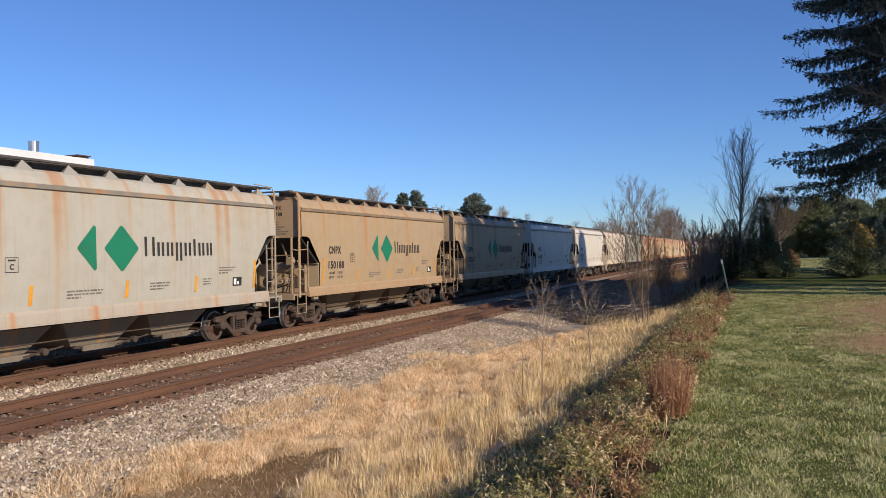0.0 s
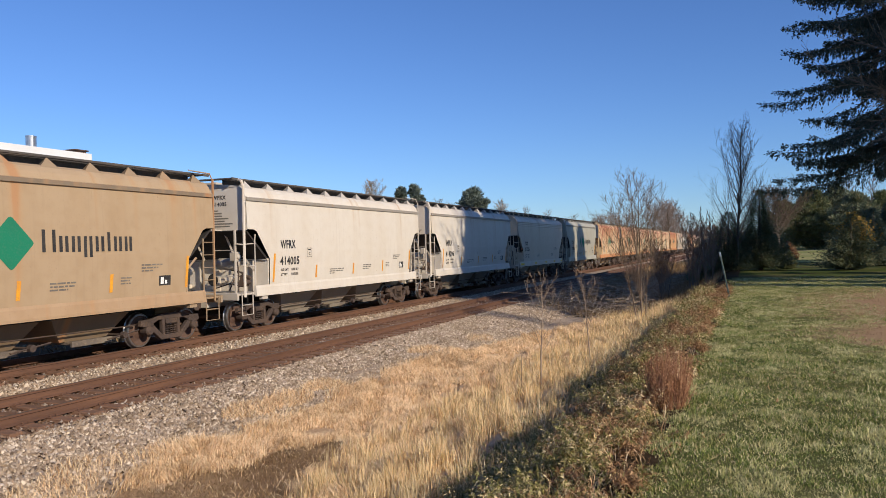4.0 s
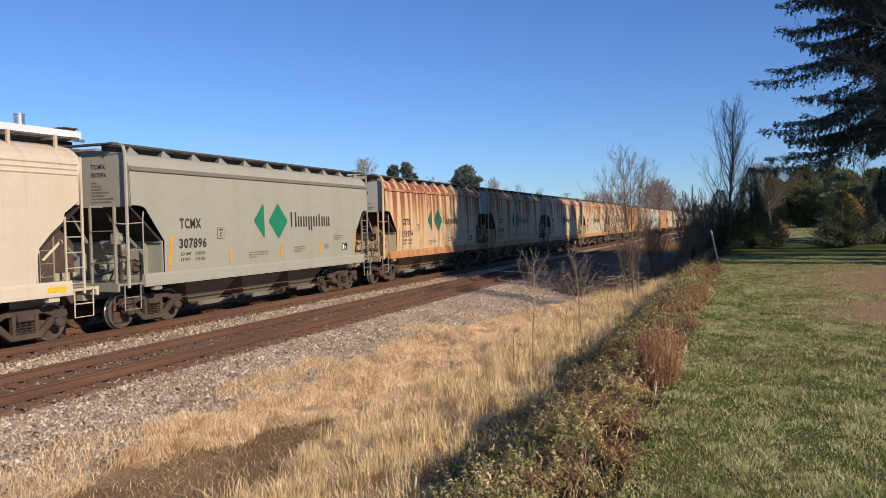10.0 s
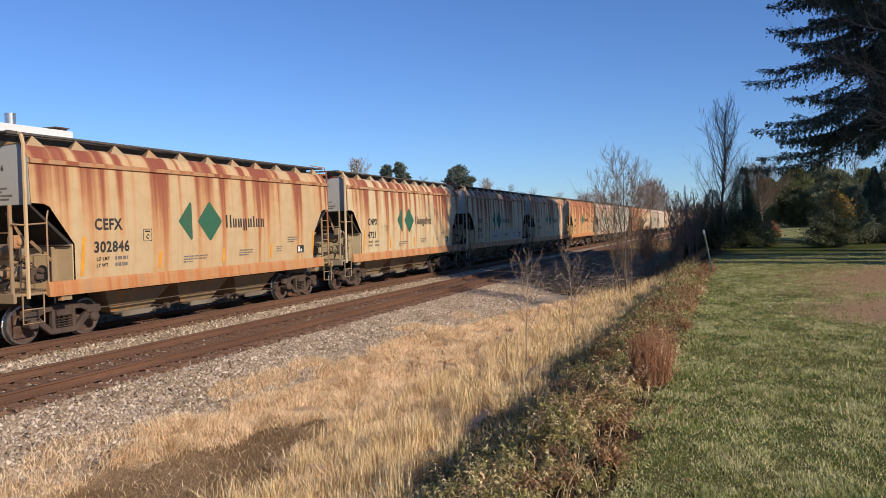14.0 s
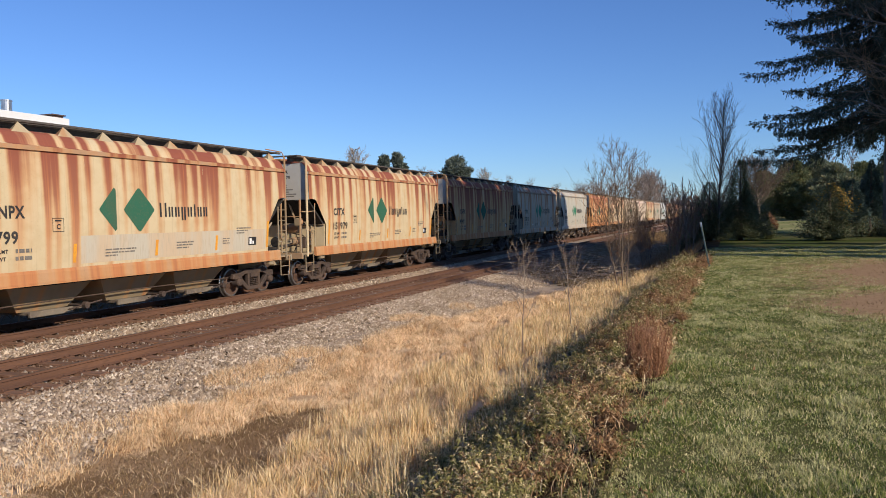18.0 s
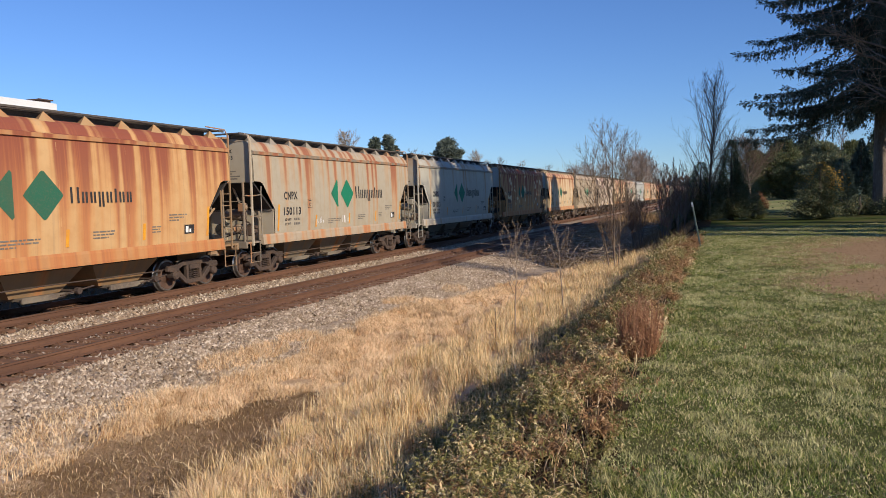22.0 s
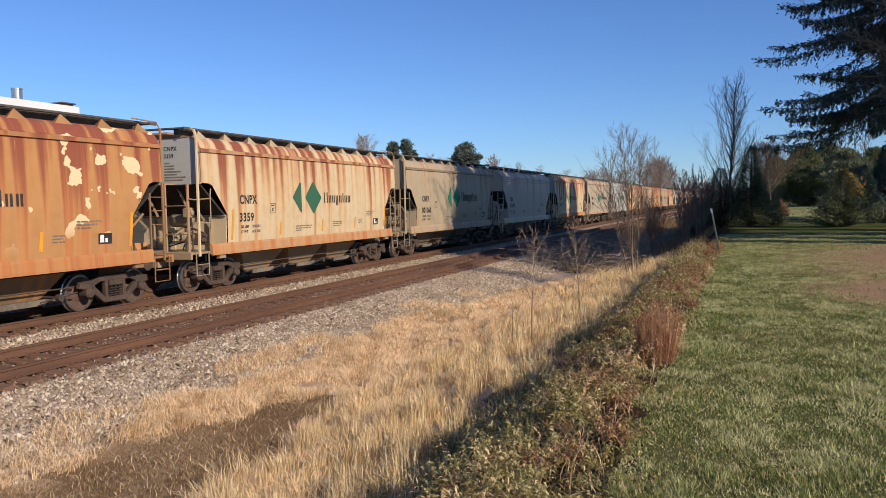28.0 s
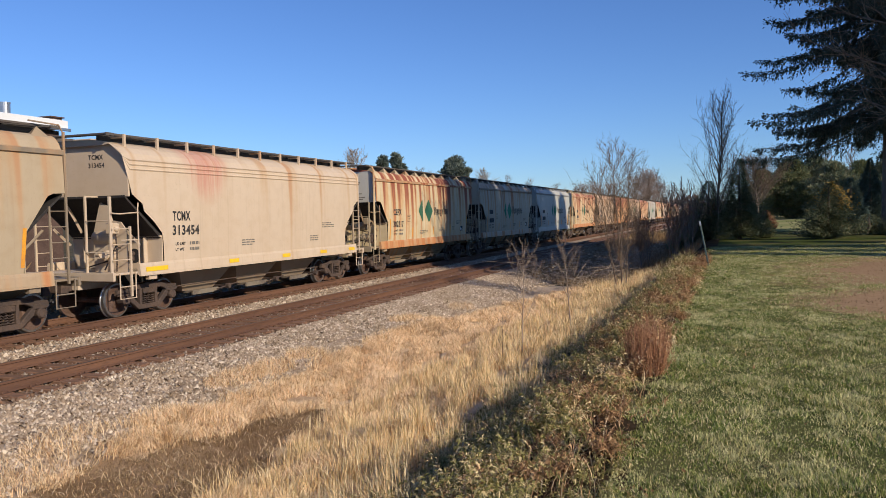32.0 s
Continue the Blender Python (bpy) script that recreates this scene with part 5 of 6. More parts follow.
def make_truck(car, x, turned):
    t = part("truck", joined(box(-0.16, 0.16, -0.95, 0.95, 0.42, 0.72), box(-0.24, 0.24, -0.25, 0.25, 0.7, 0.86)), TRUCK, car, "rust-brown cast bogie", 0.02)
    t.matrix_basis = pose(x, 0, 0)
    for s in (-1, 1):
        y0, y1 = sorted((s * 0.97, s * 1.10))
        top = prism([(-1.16, 0.58), (-1.12, 0.74), (-0.75, 0.75), (-0.42, 0.86), (0.42, 0.86), (0.75, 0.75), (1.12, 0.74), (1.16, 0.58), (0.78, 0.58), (0.5, 0.70), (-0.5, 0.70), (-0.78, 0.58)], y0, y1)
        low = prism([(-0.80, 0.62), (-0.66, 0.58), (-0.34, 0.29), (0.34, 0.29), (0.66, 0.58), (0.80, 0.62), (0.72, 0.42), (0.38, 0.16), (-0.38, 0.16), (-0.72, 0.42)], y0, y1)
        cols = joined(box(-0.34, -0.25, y0, y1, 0.27, 0.74), box(0.25, 0.34, y0, y1, 0.27, 0.74))
        jaws = joined(*[box(c * 0.89 - 0.2, c * 0.89 + 0.2, y0 - 0.02, y1 + 0.02, 0.56, 0.68) for c in (-1, 1)])
        part("side_frame", joined(top, low, cols, jaws), TRUCK, t, "cast side frame, dusty brown", 0.015)
        for c in (-1, 1):
            part("bearing_cap", lathe([(s * 0.92, 0.12), (s * 1.14, 0.13), (s * 1.19, 0.10), (s * 1.20, 0.03)], 14, "y", (c * 0.89, 0, 0.457)), TRUCK, t, smooth=False)
        for c in (-1, 0, 1):
            part("spring", coil(c * 0.15, s * 1.04, 0.28, 0.062, 0.30, 5, 0.016), TRUCK, t)
        part("bolster_end", box(-0.22, 0.22, min(s * 0.92, s * 1.13), max(s * 0.92, s * 1.13), 0.57, 0.71), TRUCK, t, bevel=0.02)
        part("brake_beam", joined(box(0.36, 0.44, min(s * 0.2, s * 0.85), max(s * 0.2, s * 0.85), 0.34, 0.44), box(0.42, 0.47, min(s * 0.68, s * 0.82), max(s * 0.68, s * 0.82), 0.28, 0.55)), GRIMESHADE, t)
    for c in (-1, 1):
        w = []
        for s in (-1, 1):
            w.append(lathe([(s * 0.685, 0.09), (s * 0.70, 0.13), (s * 0.735, 0.20), (s * 0.745, 0.36), (s * 0.70, 0.40), (s * 0.68, 0.482), (s * 0.705, 0.482), (s * 0.718, 0.460), (s * 0.80, 0.455), (s * 0.82, 0.445), (s * 0.825, 0.40),
                            (s * 0.775, 0.37), (s * 0.765, 0.22), (s * 0.81, 0.14), (s * 0.83, 0.10), (s * 0.83, 0.0)], 24))
        ws = part("wheelset", joined(*w, lathe([(-0.95, 0.075), (0.95, 0.075)], 12)), WHEEL, t, "rusty wheels on their axle", smooth=False)
        ws.data.materials.append(TREAD)
        for pl in ws.data.polygons:
            r = math.hypot(pl.center[0], pl.center[2])
            if (0.40 < r and abs(pl.center[1]) > 0.81) or (r > 0.44 and abs(pl.center[1]) > 0.69):
                pl.material_index = 1
        ws.matrix_basis = pose(c * 0.89, 0, 0.457)
    return t


def make_end(car, e, round_type):
    """What stands on the platform at one end; e = -1 for the leading end."""
    X = lambda a: e * a

    def bx(x0, x1, y0, y1, z0, z1):
        return box(min(X(x0), X(x1)), max(X(x0), X(x1)), y0, y1, z0, z1)
    deck = part("end_platform", joined(bx(5.5, 7.02, -1.5, 1.5, 1.16, 1.22), bx(6.98, 7.06, -1.52, 1.52, 1.02, 1.24), bx(5.6, 7.0, -0.3, 0.3, 0.78, 1.16)), PAINT, car, "", 0.01)
    w = 5.28 if round_type else 5.46  # the end plate closes the bay below the slope sheet
    zt = 2.14 if round_type else 2.27
    part("bulkhead", joined(bx(w, w + 0.03, -1.56, -0.35, 1.22, zt), bx(w, w + 0.03, 0.35, 1.56, 1.22, zt), bx(w - 0.03, w, -0.36, 0.36, 1.22, zt)), PAINT, car, "end plate below the slope sheet")
    part("bulkhead_lip", bx(w + 0.03, w + 0.09, -1.56, 1.56, zt - 0.05, zt), PAINT, car)
    for s in (-1, 1):
        # flat black disc painted for the dark inside the hole
        part("bulkhead_hole", lathe([(X(w + 0.028), 0.2), (X(w + 0.036), 0.2)], 18, "x", (0, s * 0.62, 1.58)), GRIMESHADE, car, "dark round opening")
        part("web_rib", joined(bx(w + 0.03, w + 0.16, s * 1.05 - 0.012, s * 1.05 + 0.012, 1.22, zt - 0.06)), PAINT, car)
    # sheet painted near-black, standing for the shade beneath it
    part("slope_sheet", prism([(X(6.58), 3.20), (X(6.58), 3.14), (X(4.5), 1.36), (X(4.38), 1.42)], -1.52, 1.52), GRIMESHADE, car, "underside of the slope sheet, shade painted in black")
    for s in (-1, 1):
        part("slope_brace", tube([(X(6.45), s * 0.62, 3.1), (X(5.9), s * 0.62, 2.25)], 0.045, 4), PAINT, car)
        part("slope_brace", tube([(X(6.3), s * 1.2, 2.35), (X(5.75), s * 1.2, 1.9)], 0.04, 4), PAINT, car)
    # ladders, posts and hand rails
    # the tall post stands on the right-hand side of each end, seen from the middle of the wagon
    s = -1 if e < 0 else 1
    if round_type:
        for z in (1.55, 1.95, 2.35):
            part("rung", tube([(X(7.03), s * 1.5, z), (X(6.45), s * 1.53, z)], 0.014, 5), PAINT, car)
        part("ladder_rail", bx(6.42, 6.48, s * 1.53 - 0.02, s * 1.53 + 0.02, 0.6, 2.4), PAINT, car)
        plate = [(s * 1.40, 1.22), (s * 1.40, 2.30), (s * 1.22, 2.52), (s * 0.95, 2.56), (s * 0.80, 2.95), (s * 0.55, 3.02), (s * 0.42, 2.6), (s * 0.30, 2.2), (s * 0.30, 1.22)]
        part("end_plate", prism(plate, X(6.40), X(6.43), "x"), PAINT, car, "upright pale plate below the end panel")
    else:
        part("corner_post", joined(tube([(X(6.68), s * 1.52, 1.1), (X(6.68), s * 1.52, 4.50), (X(6.66), s * 1.45, 4.68), (X(6.5), s * 1.14, 4.77)], 0.045, 6)), PAINT, car, "tall corner post bent over to the roof")
    part("hand_rail", tube([(X(6.15), s * 1.53, 1.2), (X(6.15), s * 1.53, 2.85), (X(6.08), s * 1.5, 3.04)], 0.022, 5), PAINT, car)
    part("hand_rail", tube([(X(7.04), s * 1.5, 2.74), (X(6.78), s * 1.53, 2.72), (X(6.12), s * 1.53, 2.76)], 0.018, 5), PAINT, car)
    part("hand_rail", tube([(X(6.78), s * 1.53, 2.05), (X(6.15), s * 1.53, 2.05)], 0.018, 5), PAINT, car)
    part("end_post", joined(bx(6.96, 7.04, s * 1.42 - 0.02, s * 1.42 + 0.02, 1.2, 3.16)), PAINT, car)
    part("end_post", joined(bx(6.96, 7.02, s * 0.62 - 0.02, s * 0.62 + 0.02, 1.2, 3.2), bx(6.5, 7.0, s * 0.62 - 0.02, s * 0.62 + 0.02, 3.16, 3.2)), PAINT, car)
    for z in (1.75, 2.55):
        part("rung", tube([(X(7.03), s * 0.62, z), (X(7.03), s * 1.42, z)], 0.014, 5), PAINT, car)
    # the ladder on the other side
    la, lb, top = (6.10, 6.60, 4.3) if round_type else (6.20, 6.68, 4.62)
    part("ladder_rail", bx(la - 0.022, la + 0.022, -s * 1.53 - 0.015, -s * 1.53 + 0.015, 1.1, 2.9), PAINT, car)
    part("ladder_rail", bx(lb - 0.028, lb + 0.028, -s * 1.53 - 0.02, -s * 1.53 + 0.02, 1.1, top), PAINT, car)
    for k in range(5):
        part("rung", tube([(X(la), -s * 1.545, 1.35 + 0.36 * k), (X(lb), -s * 1.545, 1.35 + 0.36 * k)], 0.012, 5), PAINT, car)
    if not round_type:
        part("roof_grab", tube([(X(lb), -s * 1.52, 4.6), (X(lb - 0.05), -s * 1.46, 4.78), (X(lb - 0.7), -s * 1.25, 4.84)], 0.02, 5), PAINT, car)
    for q in (-1, 1):
        part("stirrup_step", joined(tube([(X(6.85), q * 1.53, 1.2), (X(6.85), q * 1.53, 0.55), (X(6.3), q * 1.53, 0.55), (X(6.3), q * 1.53, 1.2)], 0.02, 4), tube([(X(6.85), q * 1.53, 0.86), (X(6.3), q * 1.53, 0.86)], 0.016, 4)), PAINT, car)
    # coupler and hose
    part("coupler", joined(bx(6.6, 7.2, -0.1, 0.1, 0.76, 0.98), bx(7.16, 7.40, -0.16, 0.12, 0.72, 1.02), bx(7.3, 7.46, -0.04, 0.17, 0.74, 1.0)), TRUCK, car, "knuckle coupler, brown with rust", 0.02)
    part("air_hose", tube([(X(6.9), 0.35, 0.92), (X(7.15), 0.36, 0.72), (X(7.35), 0.3, 0.48), (X(7.42), 0.12, 0.52)], 0.028, 6), RUBBER, car, "black rubber brake hose")
    for q in (-1, 1):
        part("corner_bracket", bx(5.55, 5.85, q * 1.51 - 0.06, q * 1.51 + 0.06, 0.98, 1.16), PAINT, car)
    return deck


def make_brakes(car):
    part("air_reservoir", lathe([(-1.05, 0.02), (-1.02, 0.14), (-0.95, 0.19), (-0.35, 0.19), (-0.28, 0.14), (-0.25, 0.02)], 14, "y", (-6.35, 0, 2.12)), PAINT, car, "air reservoir drum", smooth=True)
    part("brake_cylinder", joined(lathe([(-6.72, 0.05), (-6.7, 0.13), (-6.3, 0.15), (-6.28, 0.05)], 14, "x", (0, -0.9, 1.66)), box(-6.95, -6.72, -0.96, -0.84, 1.6, 1.72)), PAINT, car)
    part("control_valve", joined(box(-6.3, -6.0, -1.2, -0.95, 1.4, 1.75), box(-6.25, -6.05, -1.3, -1.2, 1.48, 1.62), lathe([(-1.34, 0.06), (-1.2, 0.07)], 10, "y", (-6.12, 0, 1.68))), TRUCK, car, "brown brake valve", 0.02)
    part("gear_box", joined(box(-6.75, -6.5, -1.25, -1.0, 2.2, 2.5), lathe([(-1.32, 0.05), (-1.25, 0.11)], 12, "y", (-6.62, 0, 2.35))), PAINT, car, "", 0.03)
    for k, (a, b, c) in enumerate((((-6.9, -1.1, 1.3), (-6.6, -1.2, 1.9), (-6.15, -1.15, 1.75)), ((-6.3, -0.6, 1.95), (-6.1, -1.0, 1.85), (-6.1, -1.25, 1.45)), ((-6.8, -0.4, 1.35), (-6.5, -0.8, 1.5), (-6.2, -1.1, 1.4)), ((-6.7, -1.3, 1.25), (-6.62, -1.25, 1.8), (-6.6, -1.2, 2.2)))):
        part("brake_pipe", tube([a, b, c], 0.02, 5), TRUCK, car)


def make_car(round_type, fine=True):
    shape, cut = (ROUND, ROUND_CUT) if round_type else (SIDE, FLAT_CUT)
    car = thing("hopper_car", "", "hopper wagon", "wagons of the freight train")
    for s in (-1, 1):
        o = part("side_sheet", side_sheet(shape, cut, s), PAINT, car)
        thicken(o, 0.012)
        part("side_sill", joined(prism([(s * 1.50, 1.13), (s * 1.61, 1.13), (s * 1.61, 1.17), (s * 1.595, 1.36), (s * 1.575, 1.43), (s * 1.5, 1.43)], -6.2, 6.2, "x")), PAINT, car, "long side sill")
        part("sill_flange", box(-6.2, 6.2, s * 1.585 - 0.04, s * 1.585 + 0.04, 1.095, 1.128), PAINT, car)
        if not round_type:
            # strip under the eaves, darker than the side sheet
            part("eave_strip", box(-6.6, 6.6, s * 1.59 - 0.018, s * 1.59 + 0.018, 4.085, 4.185), PAINT, car, "dark strip along the eaves")
        for k in range(5 if fine else 0):
            xx = -4.4 + 2.2 * k
            if round_type:
                continue
            part("weld_seam", tube([(xx, s * (flank(z, shape) + 0.004), z) for z in (1.5, 2.2, 3.0, 4.0)], 0.006, 4), PAINT, car)
    y0, z0 = shape[-1][1], shape[-1][0]
    L = 6.62
    if round_type:
        arc = [(y0, z0), (0.9, 4.60), (0.5, 4.66), (-0.5, 4.66), (-0.9, 4.60), (-y0, z0), (-0.9, 4.50), (0.9, 4.50)]
    else:
        arc = [(y0, z0), (0.85, 4.60), (0.32, 4.63), (-0.32, 4.63), (-0.85, 4.60), (-y0, z0), (-0.85, 4.5), (0.85, 4.5)]
    roof = part("roof", prism(arc, -L, L, "x"), PAINT, car, "rust-streaked roof")
    part("hatch_cover", joined(*[box(a, a + 3.1, -0.3, 0.3, 4.64, 4.72) for a in (-6.4, -3.2, 0.1, 3.3)]), PAINT, roof, "", 0.02)
    for e in (-1, 1):
        pan = [(p[1], p[0]) for p in shape if p[0] > 3.15]
        pan = [(pan[0][0], 3.17)] + pan
        outline = [(-y + 0.03, z) for y, z in pan] + [(y - 0.03, z) for y, z in reversed(pan)]
        xe = 6.60 if not round_type else 6.5
        part("end_panel", prism(outline, e * (xe - 0.05), e * xe, "x"), PAINT, car)
    # running boards on the roof
    for s in (-1, 1):
        bars = [box(-6.62, 6.62, s * (0.72 + 0.075 * k) - 0.012, s * (0.72 + 0.075 * k) + 0.012, 4.76, 4.785) for k in range(7)]
        bars += [box(-6.62 + 0.25 * k, -6.60 + 0.25 * k, min(s * 0.71, s * 1.18), max(s * 0.71, s * 1.18), 4.75, 4.78) for k in range(53)]
        bars.append(box(-6.62, 6.62, s * 1.19 - 0.012, s * 1.19 + 0.012, 4.745, 4.79))
        # added dark plate that closes the gap under the running board
        part("walkway_coaming", box(-6.6, 6.6, s * 0.70 - 0.015, s * 0.70 + 0.015, 4.58, 4.76), GRATE, roof)
        board = part("running_board", joined(*bars), GRATE, roof, "dark steel grating walkway")
        for k in range(11 if fine else 0):
            x = -6.2 + 1.24 * k
            if round_type:
                part("board_bracket", joined(box(x - 0.035, x + 0.035, s * 1.22 - 0.03, s * 1.22 + 0.03, 4.46, 4.80), box(x - 0.03, x + 0.03, min(s * 0.8, s * 1.22), max(s * 0.8, s * 1.22), 4.70, 4.74)), PAINT, roof)
            else:
                v = [(x - 0.27, s * 1.38, 4.455), (x + 0.27, s * 1.38, 4.455), (x + 0.03, s * 0.95, 4.57), (x + 0.05, s * 1.19, 4.735), (x - 0.25, s * 1.345, 4.495), (x + 0.25, s * 1.345, 4.495)]
                part("roof_gusset", (v, [(0, 1, 5, 4), (4, 5, 3), (0, 4, 3, 2), (1, 2, 3, 5), (0, 2, 1)]), PAINT, roof)
    for e in (-1, 1):
        part("end_board", joined(*[box(e * (6.62 + 0.05 * k) - 0.012, e * (6.62 + 0.05 * k) + 0.012, -1.25, 1.25, 4.745, 4.785) for k in range(5)], box(min(e * 6.6, e * 6.86), max(e * 6.6, e * 6.86), -1.27, -1.22, 4.72, 4.79), box(min(e * 6.6, e * 6.86), max(e * 6.6, e * 6.86), 1.22, 1.27, 4.72, 4.79)), GRATE, roof)
        if not fine:
            # same painted shade on the distant wagons
            part("slope_sheet", prism([(e * 6.58, 3.20), (e * 6.58, 3.14), (e * 4.5, 1.36), (e * 4.38, 1.42)], -1.52, 1.52), GRIMESHADE, car)
            part("end_platform", box(min(e * 5.5, e * 7.4), max(e * 5.5, e * 7.4), -0.4, 0.4, 0.8, 1.2), PAINT, car)
            part("corner_post", tube([(e * 6.78, e * 1.5, 1.1), (e * 6.78, e * 1.5, 4.7)], 0.05, 5), PAINT, car)
            continue
        make_end(car, e, round_type)
    if fine:
        make_brakes(car)
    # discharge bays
    # sill and underside painted near-black for the shade between the bays
    part("centre_sill", box(-6.9, 6.9, -0.28, 0.28, 0.80, 1.2), GRIMESHADE, car)
    part("hopper_underside", prism([(-4.5, 1.40), (-3.9, 1.05), (3.9, 1.05), (4.5, 1.40)], -1.42, 1.42), GRIMESHADE, car)
    for c in (-2.72, 0.0, 2.72):
        v = []
        for x, y, z in ((1.33, 1.05, 1.16), (0.72, 0.66, 0.42)):
            v += [(c - x, -y, z), (c + x, -y, z), (c + x, y, z), (c - x, y, z)]
        bay = part("discharge_bay", (v, [(0, 1, 2, 3), (7, 6, 5, 4), (0, 4, 5, 1), (1, 5, 6, 2), (2, 6, 7, 3), (3, 7, 4, 0)]), PAINT, car, "dusty funnel of a discharge bay")
        part("outlet_gate", joined(box(c - 0.55, c + 0.55, -0.9, 0.9, 0.34, 0.42), box(c - 0.62, c + 0.62, -0.97, -0.9, 0.30, 0.44), box(c + 0.5, c + 1.05, -0.8, 0.8, 0.34, 0.38)), DUSTY, bay, "", 0.01)
        part("gate_shaft", joined(tube([(c + 0.78, -1.2, 0.46), (c + 0.78, 1.2, 0.46)], 0.03, 6), lathe([(-1.26, 0.085), (-1.14, 0.085)], 8, "y", (c + 0.78, 0, 0.46)), tube([(c + 0.3, -1.14, 0.40), (c + 1.35, -1.14, 0.52)], 0.022, 5)), TRUCK, bay)
    part("brake_rod", tube([(-4.2, -0.9, 0.62), (0, -0.95, 0.66), (4.2, -0.9, 0.62)], 0.018, 5), TRUCK, car)
    for x in (-5.35, 5.35):
        make_truck(car, x, x > 0)
    return car


# lettering: each string is drawn once with the built-in font
FONTS = {}


def letters(text):
    if text not in FONTS:
        cu = bpy.data.curves.new("lettering", "FONT")
        cu.body, cu.size, cu.offset, cu.resolution_u, cu.space_character = text, 1.0, 0.032, 3, 1.12
        ob = bpy.data.objects.new("lettering", cu)
        me = bpy.data.meshes.new_from_object(ob)
        bpy.data.objects.remove(ob)
        v = np.array([q.co[:2] for q in me.vertices])
        f = [tuple(q.vertices) for q in me.polygons]
        bpy.data.meshes.remove(me)
        lo, hi = v.min(0), v.max(0)
        FONTS[text] = ((v - lo) / (hi - lo)[1], f)
    return FONTS[text]


def side_text(car, shape, text, x, z, h, w=None):
    v, f = letters(text)
    k = (w / v[:, 0].max()) if w else h
    pts = [(x + a * k, -(flank(z + b * h, shape) + 0.016), z + b * h) for a, b in v]
    part("lettering", (pts, f), INK, car, "black stencilled mark or number")


def end_text(car, text, y, z, h, x=-6.604):
    v, f = letters(text)
    part("lettering", ([(x, y - a * h * 0.95, z + b * h) for a, b in v], f), INK, car, "small black number on the end panel")


def strip(car, name, x0, x1, z0, z1, material, label="", lift=0.014, lean=0.0, shape=SIDE):
    """A flat painted or stuck-on mark that follows the side."""
    n = max(1, int((z1 - z0) / 0.2))
    v = []
    for i in range(n + 1):
        z = z0 + (z1 - z0) * i / n
        y = -(flank(z, shape) + lift)
        v += [(x0 + lean * i / n, y, z), (x1 + lean * i / n, y, z)]
    return part(name, (v, [(2 * i, 2 * i + 1, 2 * i + 3, 2 * i + 2) for i in range(n)]), material, car, label)


def small_print(car, x, z, widths, h=0.035, gap=0.075, shape=SIDE):
    geos = []
    r = random.Random(int(1000 * x + 77 * z) + len(widths))
    for k, w in enumerate(widths):
        a = x
        while a < x + w - 0.03:
            b = min(x + w, a + r.uniform(0.06, 0.24))
            zz = z - gap * k
            y = -(flank(zz, shape) + 0.015)
            geos.append(([(a, y, zz), (b, y, zz), (b, y, zz + h), (a, y, zz + h)], [(0, 1, 2, 3)]))
            a = b + 0.03
    part("small_print", joined(*geos), FADEDINK, car, "lines of small black lettering")


def emblem(car, old=False):
    """Two green diamonds and a row of bars; the older wagons carry a smaller wordmark."""
    o = SIDE
    dx, ws = (-0.46, 0.76) if old else (0.0, 1.0)

    def face(pts):
        c = []
        for x, z in pts:
            c.append((x + dx, -(flank(z, o) + 0.017), z))
        return c, [tuple(range(len(c)))]
    part("emblem", face([(-1.36, 2.79), (-1.33, 2.74), (-0.86, 2.25), (-0.80, 2.30), (-0.80, 3.28), (-0.86, 3.33), (-1.33, 2.84)]), FADEDGREEN if old else GREEN, car, "green half diamond")
    part("emblem", face([(-0.55, 2.78), (-0.52, 2.73), (-0.05, 2.24), (0.0, 2.22), (0.05, 2.24), (0.52, 2.73), (0.55, 2.78), (0.52, 2.83), (0.05, 3.32), (0.0, 3.34), (-0.05, 3.32), (-0.52, 2.83)]), FADEDGREEN if old else GREEN, car, "green diamond")
    x = 0.74 + dx
    for w, lo, hi in ((0.40, 0, 0.50), (0.29, 0, 0.36), (0.29, 0, 0.36), (0.29, -0.13, 0.36), (0.30, 0, 0.36), (0.16, 0, 0.46), (0.29, 0, 0.36), (0.28, 0, 0.36)):
        # the wordmark becomes a row of plain narrow bars
        w, lo, hi = w * ws, lo * ws, hi * ws
        geos = []
        for a, b in ((x + 0.02, x + 0.02 + 0.088 * ws), (x + w - 0.02 - 0.088 * ws, x + w - 0.02)) if w > 0.2 * ws else ((x + 0.03, x + 0.03 + 0.09 * ws),):
            z0 = 2.58 + 0.04 * (1 - ws)
            y0, y1 = -(flank(z0 + lo, o) + 0.016), -(flank(z0 + hi, o) + 0.016)
            geos.append(([(a, y0, z0 + lo), (b, y0, z0 + lo), (b, y1, z0 + hi), (a, y1, z0 + hi)], [(0, 1, 2, 3)]))
        part("wordmark_bar", joined(*geos), INK, car)
        x += w + 0.055 * ws


